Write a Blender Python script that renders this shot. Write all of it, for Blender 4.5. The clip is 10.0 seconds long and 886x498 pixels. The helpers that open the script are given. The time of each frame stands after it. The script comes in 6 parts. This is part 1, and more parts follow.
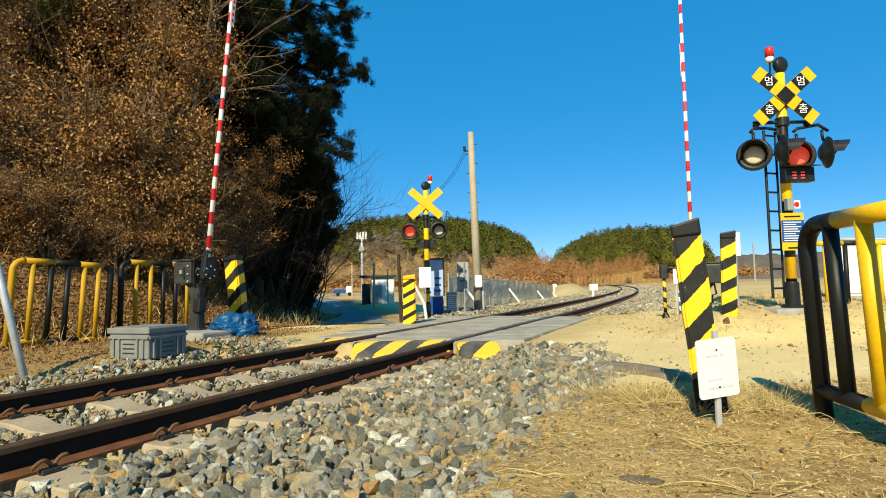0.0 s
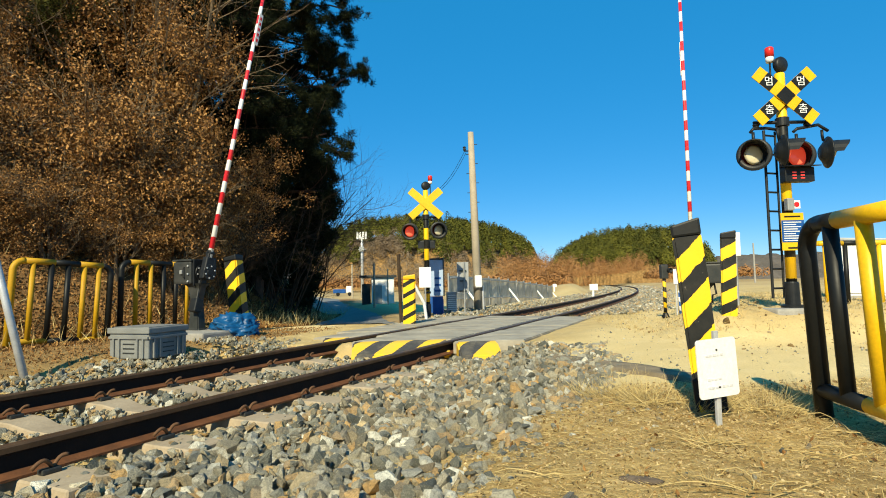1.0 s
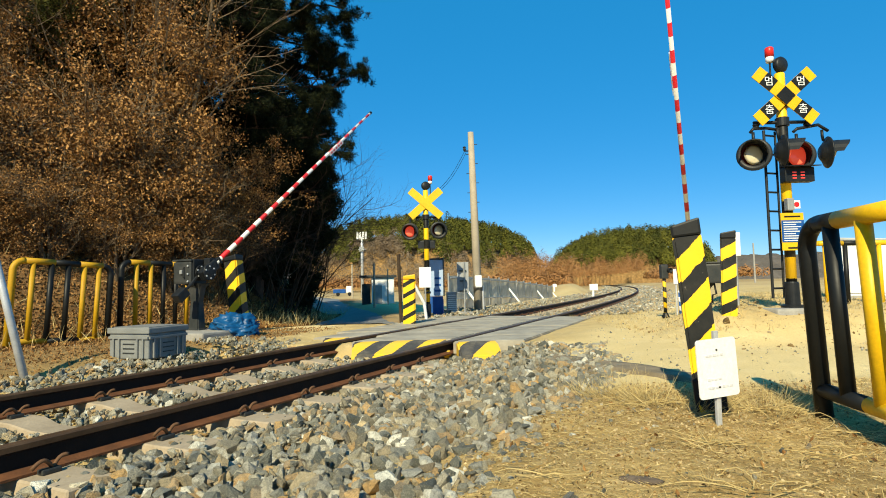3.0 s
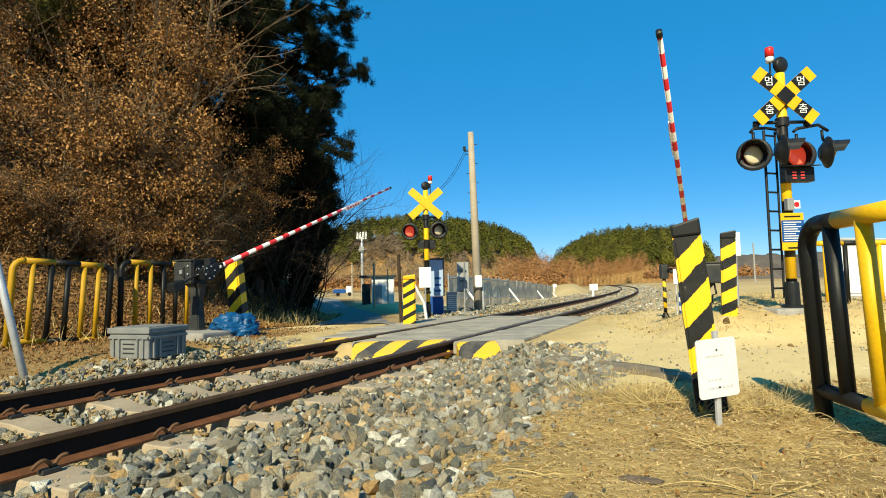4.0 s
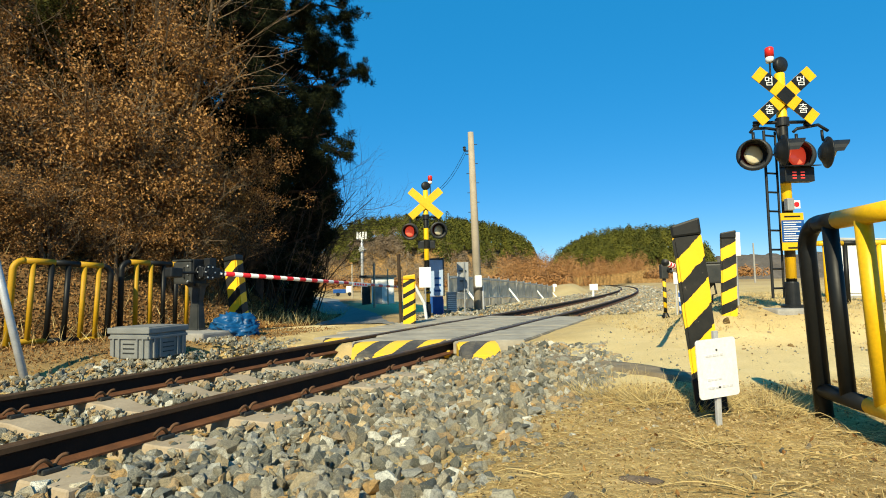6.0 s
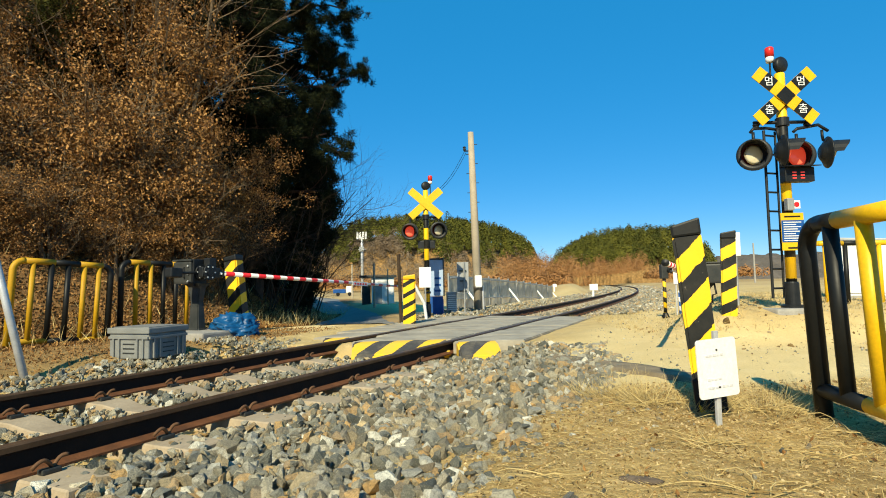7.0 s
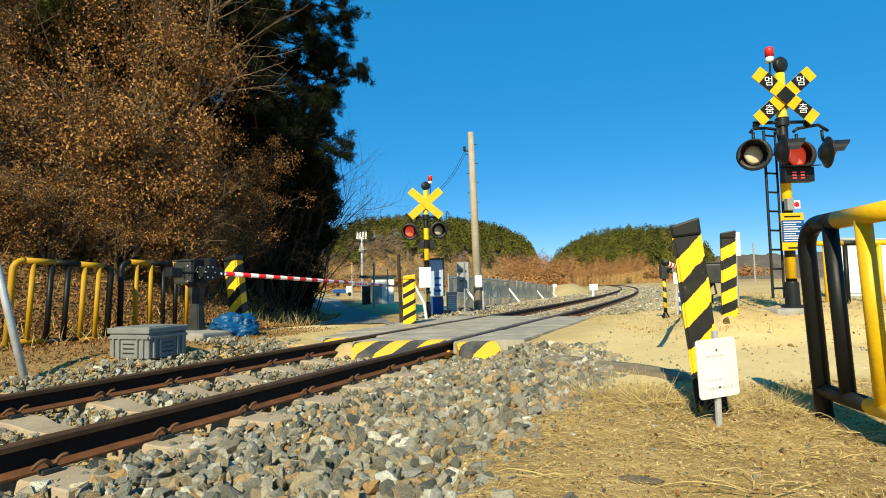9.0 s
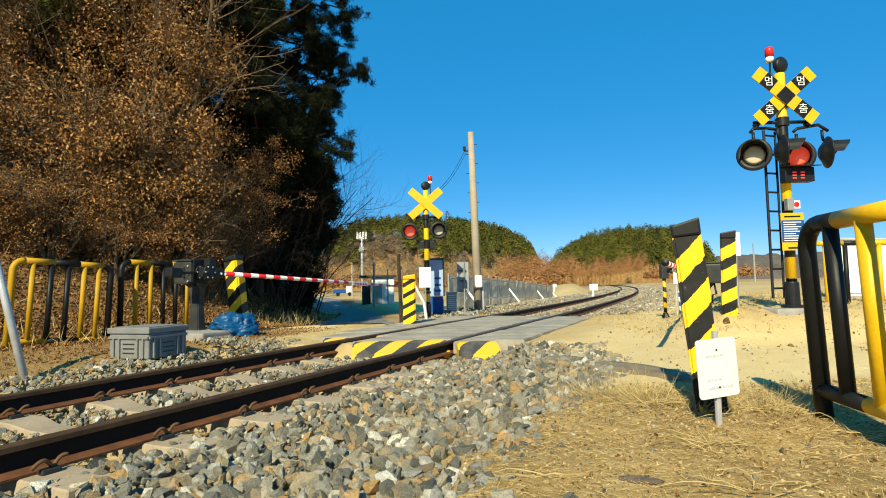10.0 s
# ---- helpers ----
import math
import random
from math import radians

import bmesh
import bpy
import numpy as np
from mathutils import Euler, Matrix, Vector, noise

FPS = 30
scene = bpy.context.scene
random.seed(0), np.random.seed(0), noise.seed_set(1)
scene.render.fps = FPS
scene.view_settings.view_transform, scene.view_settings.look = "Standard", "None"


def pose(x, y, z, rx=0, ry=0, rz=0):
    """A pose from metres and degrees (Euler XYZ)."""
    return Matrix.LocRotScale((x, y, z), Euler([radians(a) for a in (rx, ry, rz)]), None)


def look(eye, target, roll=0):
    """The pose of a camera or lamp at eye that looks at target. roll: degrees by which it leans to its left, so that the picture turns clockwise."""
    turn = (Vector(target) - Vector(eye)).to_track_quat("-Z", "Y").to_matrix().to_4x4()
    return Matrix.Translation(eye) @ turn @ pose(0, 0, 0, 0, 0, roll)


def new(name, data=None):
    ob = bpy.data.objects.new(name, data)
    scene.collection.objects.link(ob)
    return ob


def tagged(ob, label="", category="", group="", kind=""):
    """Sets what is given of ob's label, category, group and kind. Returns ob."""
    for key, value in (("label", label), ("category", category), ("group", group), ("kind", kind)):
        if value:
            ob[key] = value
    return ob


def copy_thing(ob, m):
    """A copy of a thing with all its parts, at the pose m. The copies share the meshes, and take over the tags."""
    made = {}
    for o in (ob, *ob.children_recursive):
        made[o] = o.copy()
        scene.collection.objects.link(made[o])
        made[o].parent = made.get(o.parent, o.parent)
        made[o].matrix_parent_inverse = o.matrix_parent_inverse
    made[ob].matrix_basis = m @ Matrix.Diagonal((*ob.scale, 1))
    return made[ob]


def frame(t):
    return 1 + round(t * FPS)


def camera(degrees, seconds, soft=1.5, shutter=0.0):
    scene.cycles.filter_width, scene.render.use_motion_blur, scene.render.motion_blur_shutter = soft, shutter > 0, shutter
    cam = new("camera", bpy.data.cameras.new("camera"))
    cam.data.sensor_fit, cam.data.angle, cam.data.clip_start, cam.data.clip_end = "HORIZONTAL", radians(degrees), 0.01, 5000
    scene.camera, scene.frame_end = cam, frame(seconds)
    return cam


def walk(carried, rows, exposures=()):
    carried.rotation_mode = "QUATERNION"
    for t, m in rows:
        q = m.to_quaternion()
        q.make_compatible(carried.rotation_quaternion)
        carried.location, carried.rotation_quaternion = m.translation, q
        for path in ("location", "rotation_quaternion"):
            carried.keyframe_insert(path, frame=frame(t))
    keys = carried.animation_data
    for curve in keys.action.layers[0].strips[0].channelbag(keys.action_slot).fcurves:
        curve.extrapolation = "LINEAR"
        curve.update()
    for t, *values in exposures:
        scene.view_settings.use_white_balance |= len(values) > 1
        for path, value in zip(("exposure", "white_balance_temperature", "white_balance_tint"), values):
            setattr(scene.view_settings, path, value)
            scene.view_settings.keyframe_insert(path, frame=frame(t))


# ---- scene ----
cam = camera(76.2, 10.0, soft=1.0)
EYE = Vector((0.0, 0.0, 0.704))
STAND = look(EYE, EYE + Vector((0.0, math.cos(radians(3.668)), math.sin(radians(3.668)))), -1.19)
walk(cam, [(0.0, STAND), (10.0, STAND)], [(0.0, 0.60), (10.0, 0.60)])

# ---- light ----
SUN_EL, SUN_DIR = radians(36), Vector((-0.29, -0.957, 0))      # towards the sun, on the ground
world = bpy.data.worlds.new("world")
scene.world = world
world.use_nodes = True
wn = world.node_tree.nodes
sky = wn.new("ShaderNodeTexSky")
sky.sky_type, sky.sun_disc, sky.sun_elevation = "NISHITA", False, SUN_EL
sky.sun_rotation = math.atan2(SUN_DIR.x, SUN_DIR.y)
sky.air_density, sky.dust_density, sky.ozone_density = 0.76, 0.0, 2.8
wn["Background"].inputs["Strength"].default_value = 0.107
deep = wn.new("ShaderNodeHueSaturation")
deep.inputs["Saturation"].default_value = 1.36
world.node_tree.links.new(sky.outputs[0], deep.inputs["Color"])
clear = wn.new("ShaderNodeMix")          # evens out the pale horizon of very clear winter air
clear.data_type = "RGBA"
clear.inputs[0].default_value = 0.62
clear.inputs[7].default_value = (0.12, 2.10, 4.45, 1)
world.node_tree.links.new(deep.outputs[0], clear.inputs[6])
world.node_tree.links.new(clear.outputs[2], wn["Background"].inputs["Color"])
sun = new("sun", bpy.data.lights.new("sun", "SUN"))
sun.data.energy, sun.data.angle, sun.data.color = 5.0, radians(0.5), (1.0, 0.90, 0.61)
toward = Vector((SUN_DIR.x * math.cos(SUN_EL), SUN_DIR.y * math.cos(SUN_EL), math.sin(SUN_EL)))
sun.matrix_world = look(toward * 60, (0, 0, 0))


# ---- materials ----
class Nodes:
    def __init__(self, name):
        self.m = bpy.data.materials.new(name)
        self.m.use_nodes = True
        self.t = self.m.node_tree
        self.b = self.t.nodes["Principled BSDF"]

    def add(self, kind, **values):
        n = self.t.nodes.new(kind)
        for key, value in values.items():
            if key in n.inputs:
                n.inputs[key].default_value = value
        return n

    def link(self, a, b):
        self.t.links.new(a, b)

    def math(self, op, a, b=None):
        n = self.t.nodes.new("ShaderNodeMath")
        n.operation = op
        for i, v in enumerate((a, b)):
            if v is None:
                continue
            if isinstance(v, (int, float)):
                n.inputs[i].default_value = v
            else:
                self.link(v, n.inputs[i])
        return n.outputs[0]

    def mix(self, fac, a, b, mode="MIX"):
        n = self.t.nodes.new("ShaderNodeMix")
        n.data_type, n.blend_type = "RGBA", mode
        for i, v in ((0, fac), (6, a), (7, b)):
            if isinstance(v, (int, float)):
                n.inputs[i].default_value = v
            elif isinstance(v, tuple):
                n.inputs[i].default_value = (*v[:3], 1)
            else:
                self.link(v, n.inputs[i])
        return n.outputs[2]

    def noise(self, scale, detail=4, rough=0.6, coord=None):
        n = self.add("ShaderNodeTexNoise", Scale=scale, Detail=detail, Roughness=rough)
        if coord is None:
            coord = self.add("ShaderNodeTexCoord").outputs["Object"]
        self.link(coord, n.inputs["Vector"])
        return n.outputs["Fac"]

    def ramp(self, fac, lo, hi):
        n = self.add("ShaderNodeMapRange")
        self.link(fac, n.inputs["Value"])
        n.inputs["From Min"].default_value, n.inputs["From Max"].default_value = lo, hi
        return n.outputs[0]

    def bump(self, height, strength=0.3, distance=0.01):
        n = self.add("ShaderNodeBump", Strength=strength, Distance=distance)
        self.link(height, n.inputs["Height"])
        self.link(n.outputs[0], self.b.inputs["Normal"])

    def done(self, colour, rough=0.7, metal=0.0):
        if isinstance(colour, tuple):
            self.b.inputs["Base Color"].default_value = (*colour, 1)
        else:
            self.link(colour, self.b.inputs["Base Color"])
        if isinstance(rough, (int, float)):
            self.b.inputs["Roughness"].default_value = rough
        else:
            self.link(rough, self.b.inputs["Roughness"])
        self.b.inputs["Metallic"].default_value = metal
        self.b.inputs["Specular IOR Level"].default_value = 0.25
        return self.m


def plain(name, a, b, scale=6, rough=0.7, metal=0.0, bump=0.2, fine=60, lo=0.35, hi=0.7, dist=0.004):
    """Two tones in large patches, fine grain on top."""
    n = Nodes(name)
    big, small = n.noise(scale), n.noise(fine, 3)
    c = n.mix(n.ramp(big, lo, hi), a, b)
    c = n.mix(n.math("MULTIPLY", n.ramp(small, 0.3, 0.75), 0.35), c, tuple(v * 0.45 for v in a))
    n.bump(small, bump, dist)
    return n.done(c, rough, metal)


def striped(name, a, b, axis, period, duty=0.5, offset=0.0, rough=0.5, wear=0.35, under=(0.12, 0.10, 0.08)):
    """Painted bands of a and b along an axis of the object, chipped and dusty."""
    n = Nodes(name)
    co = n.add("ShaderNodeTexCoord").outputs["Object"]
    d = n.t.nodes.new("ShaderNodeVectorMath")
    d.operation = "DOT_PRODUCT"
    n.link(co, d.inputs[0])
    d.inputs[1].default_value = axis
    wob = n.math("MULTIPLY", n.math("SUBTRACT", n.noise(14, 3, 0.6, co), 0.5), 0.03)
    f = n.math("FRACT", n.math("ADD", n.math("DIVIDE", n.math("ADD", d.outputs["Value"], wob), period), offset + 50))
    c = n.mix(n.math("GREATER_THAN", f, duty), a, b)
    dust = n.noise(5, 6, 0.7, co)
    c = n.mix(n.math("MULTIPLY", n.ramp(dust, 0.45, 0.8), wear), c, (0.30, 0.25, 0.17))
    chip = n.noise(30, 5, 0.7, co)
    c = n.mix(n.ramp(chip, 0.66, 0.72), c, under)
    n.bump(n.noise(70, 3, 0.6, co), 0.2, 0.003)
    return n.done(c, rough)


def random_tones(name, tones, rough=0.8, per="island", bump=0.0, grain=30, translucent=0.0):
    n = Nodes(name)
    if per == "island":
        r = n.add("ShaderNodeNewGeometry").outputs["Random Per Island"]
    else:
        r = n.add("ShaderNodeObjectInfo").outputs["Random"]
    cr = n.t.nodes.new("ShaderNodeValToRGB")
    cr.color_ramp.interpolation = "LINEAR"
    el = cr.color_ramp.elements
    while len(el) < len(tones):
        el.new(0.5)
    for i, c in enumerate(tones):
        el[i].position, el[i].color = i / (len(tones) - 1), (*c, 1)
    n.link(r, cr.inputs[0])
    c = cr.outputs[0]
    g = n.noise(grain, 5, 0.65)
    c = n.mix(n.math("MULTIPLY", n.ramp(g, 0.4, 0.75), 0.6), c, tuple(v * 0.35 for v in tones[0]))
    if bump:
        g2 = n.noise(grain * 3.1, 4, 0.7)
        c = n.mix(n.math("MULTIPLY", n.ramp(g2, 0.52, 0.75), 0.28), c, (0.58, 0.52, 0.40))
        c = n.mix(n.math("MULTIPLY", n.ramp(g2, 0.5, 0.30), 0.6), c, (0.06, 0.06, 0.052))
        n.bump(n.math("ADD", g, g2), bump, 0.011)
    m = n.done(c, rough)
    if translucent:
        tr = n.t.nodes.new("ShaderNodeBsdfTranslucent")
        n.link(c, tr.inputs[0])
        ms = n.t.nodes.new("ShaderNodeMixShader")
        ms.inputs[0].default_value = translucent
        n.link(n.b.outputs[0], ms.inputs[1])
        n.link(tr.outputs[0], ms.inputs[2])
        n.link(ms.outputs[0], n.t.nodes["Material Output"].inputs[0])
    return m


def crown_tones(name, tones, rough=0.9):
    """Each crown has a tone of its own, its leaves vary a little about it."""
    n = Nodes(name)
    at = n.add("ShaderNodeAttribute")
    at.attribute_name = "tone"
    isl = n.add("ShaderNodeNewGeometry").outputs["Random Per Island"]
    f = n.math("ADD", n.math("MULTIPLY", at.outputs["Fac"], 0.68), n.math("MULTIPLY", isl, 0.32))
    cr = n.t.nodes.new("ShaderNodeValToRGB")
    el = cr.color_ramp.elements
    while len(el) < len(tones):
        el.new(0.5)
    for i, c in enumerate(tones):
        el[i].position, el[i].color = i / (len(tones) - 1), (*c, 1)
    n.link(f, cr.inputs[0])
    return n.done(cr.outputs[0], rough)


YEL, BLK = (0.80, 0.47, 0.008), (0.006, 0.007, 0.007)
M = {}
M["yellow"] = plain("yellow_paint", (0.76, 0.45, 0.008), (0.66, 0.38, 0.010), 5, 0.42, bump=0.1)
M["dusty_yellow"] = plain("dusty_yellow_paint", (0.52, 0.29, 0.008), (0.42, 0.23, 0.014), 5, 0.55, bump=0.15)
M["black"] = plain("black_paint", BLK, (0.012, 0.012, 0.011), 6, 0.48, bump=0.1)
M["blackmetal"] = plain("black_metal", (0.008, 0.010, 0.012), (0.020, 0.021, 0.022), 8, 0.45, 0.0)
M["darkgrey"] = plain("dark_grey_metal", (0.022, 0.026, 0.026), (0.05, 0.05, 0.047), 5, 0.5, 0.0)
M["galv"] = plain("galvanised_steel", (0.55, 0.56, 0.57), (0.42, 0.43, 0.44), 9, 0.4, 0.3)
M["steelgrey"] = plain("grey_steel", (0.36, 0.37, 0.37), (0.26, 0.27, 0.27), 4, 0.55, 0.3)
M["white"] = plain("white_enamel", (0.80, 0.80, 0.78), (0.72, 0.72, 0.70), 5, 0.4, bump=0.05)
M["red"] = plain("red_plastic", (0.72, 0.03, 0.02), (0.5, 0.02, 0.02), 9, 0.35, bump=0.05)
M["redpaint"] = plain("red_paint", (0.62, 0.02, 0.025), (0.5, 0.02, 0.02), 9, 0.4, bump=0.05)
M["blue"] = plain("blue_enamel", (0.015, 0.085, 0.30), (0.012, 0.065, 0.24), 6, 0.4, bump=0.05)
M["paleblue"] = plain("pale_blue_enamel", (0.36, 0.46, 0.62), (0.30, 0.40, 0.56), 6, 0.45, bump=0.05)
M["concrete"] = plain("concrete", (0.36, 0.34, 0.30), (0.24, 0.23, 0.21), 4, 0.85, bump=0.6, fine=45, dist=0.008)
M["panel_concrete"] = plain("crossing_concrete", (0.42, 0.38, 0.30), (0.25, 0.23, 0.19), 2.2, 0.85, bump=0.8, fine=14, lo=0.3, hi=0.65, dist=0.012)
M["sleeper"] = plain("sleeper_concrete", (0.40, 0.32, 0.22), (0.28, 0.22, 0.15), 3.5, 0.9, bump=0.5, fine=50)
M["boxgrey"] = plain("grey_plastic_box", (0.22, 0.225, 0.215), (0.16, 0.165, 0.16), 4, 0.6, bump=0.2)
M["tarp"] = plain("blue_tarpaulin", (0.003, 0.05, 0.15), (0.006, 0.09, 0.24), 8, 0.42, bump=0.3, fine=25)
# the web's rust is darkened to hold the shade under the rail head
M["shaded_rust"] = plain("shaded_rail_rust", (0.026, 0.013, 0.007), (0.014, 0.008, 0.005), 7, 0.75, 0.2, bump=0.5, fine=90)
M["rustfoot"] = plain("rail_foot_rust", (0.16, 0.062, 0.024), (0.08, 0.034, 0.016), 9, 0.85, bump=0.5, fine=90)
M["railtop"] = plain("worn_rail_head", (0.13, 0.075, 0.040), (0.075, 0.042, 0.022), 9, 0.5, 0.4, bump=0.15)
M["clip"] = plain("rusty_spring_clip", (0.15, 0.075, 0.035), (0.08, 0.045, 0.025), 12, 0.7, 0.2)
M["edge_concrete"] = plain("dirty_edge_concrete", (0.27, 0.215, 0.14), (0.15, 0.115, 0.07), 5, 0.9, bump=0.9, fine=30, dist=0.012)
M["bark"] = plain("bark", (0.16, 0.12, 0.085), (0.08, 0.06, 0.045), 9, 0.95, bump=0.9, fine=25, dist=0.02)
M["palebark"] = plain("pale_bark", (0.19, 0.135, 0.08), (0.09, 0.062, 0.036), 9, 0.95, bump=0.7, fine=25, dist=0.01)
M["pinebark"] = plain("pine_bark", (0.10, 0.055, 0.035), (0.05, 0.035, 0.025), 9, 0.95, bump=0.9, fine=18, dist=0.02)
M["twig"] = plain("bare_twigs", (0.060, 0.040, 0.024), (0.032, 0.022, 0.014), 5, 0.95, bump=0.2)
M["oakleaf"] = random_tones("dry_oak_leaves", [(0.075, 0.030, 0.007), (0.24, 0.108, 0.024), (0.56, 0.30, 0.095), (0.13, 0.054, 0.012)], 0.65, translucent=0.10)
M["litter"] = random_tones("dead_leaf_litter", [(0.08, 0.036, 0.011), (0.20, 0.095, 0.026), (0.42, 0.23, 0.075), (0.12, 0.055, 0.016)], 0.8)
# pine needles twice: near black with shade in the colour, olive with sunlight in it
M["shaded_needle"] = random_tones("shaded_pine_needles", [(0.005, 0.009, 0.003), (0.010, 0.017, 0.004), (0.032, 0.036, 0.008)], 0.95)
M["sunlit_needle"] = random_tones("sunlit_pine_needles", [(0.020, 0.026, 0.004), (0.060, 0.062, 0.008), (0.11, 0.10, 0.016)], 0.9)
M["hillneedle"] = crown_tones("far_pine_needles", [(0.034, 0.040, 0.006), (0.080, 0.082, 0.010), (0.15, 0.138, 0.018)])
M["brush"] = crown_tones("dry_brush", [(0.18, 0.09, 0.034), (0.34, 0.165, 0.058), (0.26, 0.15, 0.068)])
M["greywood"] = crown_tones("bare_grey_wood", [(0.10, 0.075, 0.05), (0.17, 0.12, 0.075), (0.22, 0.17, 0.11)])
M["crumb"] = random_tones("soil_crumbs", [(0.09, 0.055, 0.020), (0.32, 0.21, 0.08), (0.58, 0.45, 0.24), (0.15, 0.095, 0.035)], 0.95)
M["straw"] = random_tones("dry_straw", [(0.58, 0.42, 0.16), (0.78, 0.62, 0.29), (0.30, 0.19, 0.06)], 0.8, translucent=0.3)
STONE = [(0.36, 0.33, 0.24), (0.07, 0.078, 0.066), (0.55, 0.49, 0.35), (0.13, 0.14, 0.12), (0.56, 0.34, 0.12), (0.20, 0.205, 0.175), (0.40, 0.38, 0.31), (0.08, 0.088, 0.076), (0.50, 0.38, 0.20), (0.14, 0.148, 0.128), (0.80, 0.76, 0.62)]
M["stone"] = random_tones("ballast_stone", STONE, 0.75, "island", 1.0, 45)
M["stone_one"] = random_tones("ballast_stone_single", STONE, 0.8, "object", 0.8, 2.2)
M["boom"] = striped("boom_red_white", (0.60, 0.02, 0.03), (0.78, 0.77, 0.74), (1, 0, 0), 0.37, 0.5, 0.0, 0.4, 0.12, (0.6, 0.58, 0.55))
M["bollard"] = striped("bollard_paint_wide", YEL, BLK, (-0.9, -0.35, 1.0), 0.245, 0.53, 0.69, 0.55, 0.07)
M["bollard_bank"] = striped("bollard_paint_bank", YEL, BLK, (-0.54, -0.2, 1.0), 0.262, 0.56, 0.65, 0.55, 0.10)
M["bollard_slope"] = striped("bollard_paint_slope", YEL, BLK, (-0.85, -0.3, 1.0), 0.32, 0.50, 0.76, 0.55, 0.12)
M["bollard_lane"] = striped("bollard_paint_lane", YEL, BLK, (-0.55, -0.2, 1.0), 0.206, 0.60, 0.69, 0.55, 0.12)
M["post"] = striped("post_black_yellow", YEL, BLK, (0, 0, 1), 0.48, 0.54, 0.25, 0.45, 0.15)
M["ramp"] = striped("ramp_black_yellow", (0.70, 0.43, 0.03), (0.05, 0.05, 0.05), (1.0, -0.75, 0), 0.44, 0.5, 0.1, 0.8, 0.5, (0.25, 0.23, 0.2))
M["ramp_side"] = striped("ramp_black_yellow_side", (0.70, 0.43, 0.03), (0.05, 0.05, 0.05), (1.0, -0.75, 0), 0.55, 0.5, -0.345, 0.8, 0.5, (0.25, 0.23, 0.2))
M["pole"] = plain("pale_pole_concrete", (0.42, 0.36, 0.27), (0.33, 0.28, 0.21), 3, 0.85, bump=0.4, fine=40)
M["asphalt"] = plain("asphalt", (0.17, 0.17, 0.16), (0.22, 0.215, 0.20), 1.5, 0.9, bump=0.5, fine=90)


def lens_material(name, colour, glow):
    n = Nodes(name)
    if glow:
        n.b.inputs["Emission Color"].default_value = (1.0, 0.07, 0.03, 1)
        n.b.inputs["Emission Strength"].default_value = glow
    n.bump(n.math("FRACT", n.math("MULTIPLY", n.noise(20, 1), 9)), 0.1, 0.002)
    n.b.inputs["Coat Weight"].default_value = 0.5
    return n.done(colour, 0.25)


M["lens_off"] = lens_material("unlit_lens", (0.52, 0.47, 0.33), 0)
M["lens_on"] = lens_material("lit_red_lens", (0.72, 0.16, 0.09), 0.30)
M["digits"] = lens_material("red_display", (0.6, 0.05, 0.04), 0.25)


def ground_material():
    n = Nodes("ground_soil")
    co = n.add("ShaderNodeNewGeometry").outputs["Position"]
    big, mid, fine = n.noise(0.35, 6, 0.6, co), n.noise(2.2, 6, 0.65, co), n.noise(38, 5, 0.7, co)
    sand = n.mix(n.ramp(big, 0.35, 0.7), (0.70, 0.54, 0.255), (0.58, 0.43, 0.19))
    sand = n.mix(n.math("MULTIPLY", n.ramp(mid, 0.5, 0.75), 0.5), sand, (0.76, 0.62, 0.34))
    soil = n.mix(n.ramp(mid, 0.35, 0.65), (0.46, 0.31, 0.11), (0.22, 0.14, 0.045))
    soil = n.mix(n.ramp(n.noise(9, 6, 0.7, co), 0.5, 0.72), soil, (0.56, 0.41, 0.19))
    at = n.add("ShaderNodeAttribute")
    at.attribute_name = "soil"
    c = n.mix(at.outputs["Fac"], sand, soil)
    hu = n.add("ShaderNodeAttribute")
    hu.attribute_name = "humus"
    c = n.mix(hu.outputs["Fac"], c, n.mix(n.ramp(mid, 0.35, 0.65), (0.25, 0.135, 0.048), (0.12, 0.065, 0.024)))
    c = n.mix(n.math("MULTIPLY", n.ramp(fine, 0.5, 0.8), 0.35), c, (0.20, 0.135, 0.07))
    h = n.math("ADD", n.math("MULTIPLY", fine, 0.6), n.noise(120, 3, 0.6, co))
    n.bump(h, 0.7, 0.015)
    return n.done(c, 0.95)


M["ground"] = ground_material()


# ---- building helpers ----
def part(name, bm, material, parent=None, label="", smooth=False):
    me = bpy.data.meshes.new(name)
    bm.to_mesh(me)
    bm.free()
    for mm in (material if isinstance(material, (list, tuple)) else [material]):
        me.materials.append(mm)
    if smooth:
        for f in me.polygons:
            f.use_smooth = True
    ob = new(name, me)
    if parent is not None:
        ob.parent = parent
    if label:
        tagged(ob, label)
    return ob


def thing(name, m, label, category, group="", kind=""):
    ob = new(name)
    ob.matrix_basis = m
    ob.empty_display_size = 0.1
    return tagged(ob, label, category, group, kind)


def box(w, d, h, x=0, y=0, z=0, bevel=0.006, bm=None, m=None):
    """A bevelled block with its base centre at x, y, z."""
    b = bmesh.new()
    bmesh.ops.create_cube(b, size=1)
    bmesh.ops.scale(b, vec=(w, d, h), verts=b.verts)
    bmesh.ops.translate(b, vec=(0, 0, h / 2), verts=b.verts)
    if bevel:
        bmesh.ops.bevel(b, geom=b.edges[:] + b.verts[:], offset=min(bevel, 0.3 * min(w, d, h)), segments=2, affect="EDGES", profile=0.6)
    if m is not None:
        bmesh.ops.transform(b, matrix=m, verts=b.verts)
    bmesh.ops.translate(b, vec=(x, y, z), verts=b.verts)
    return merge(bm, b)


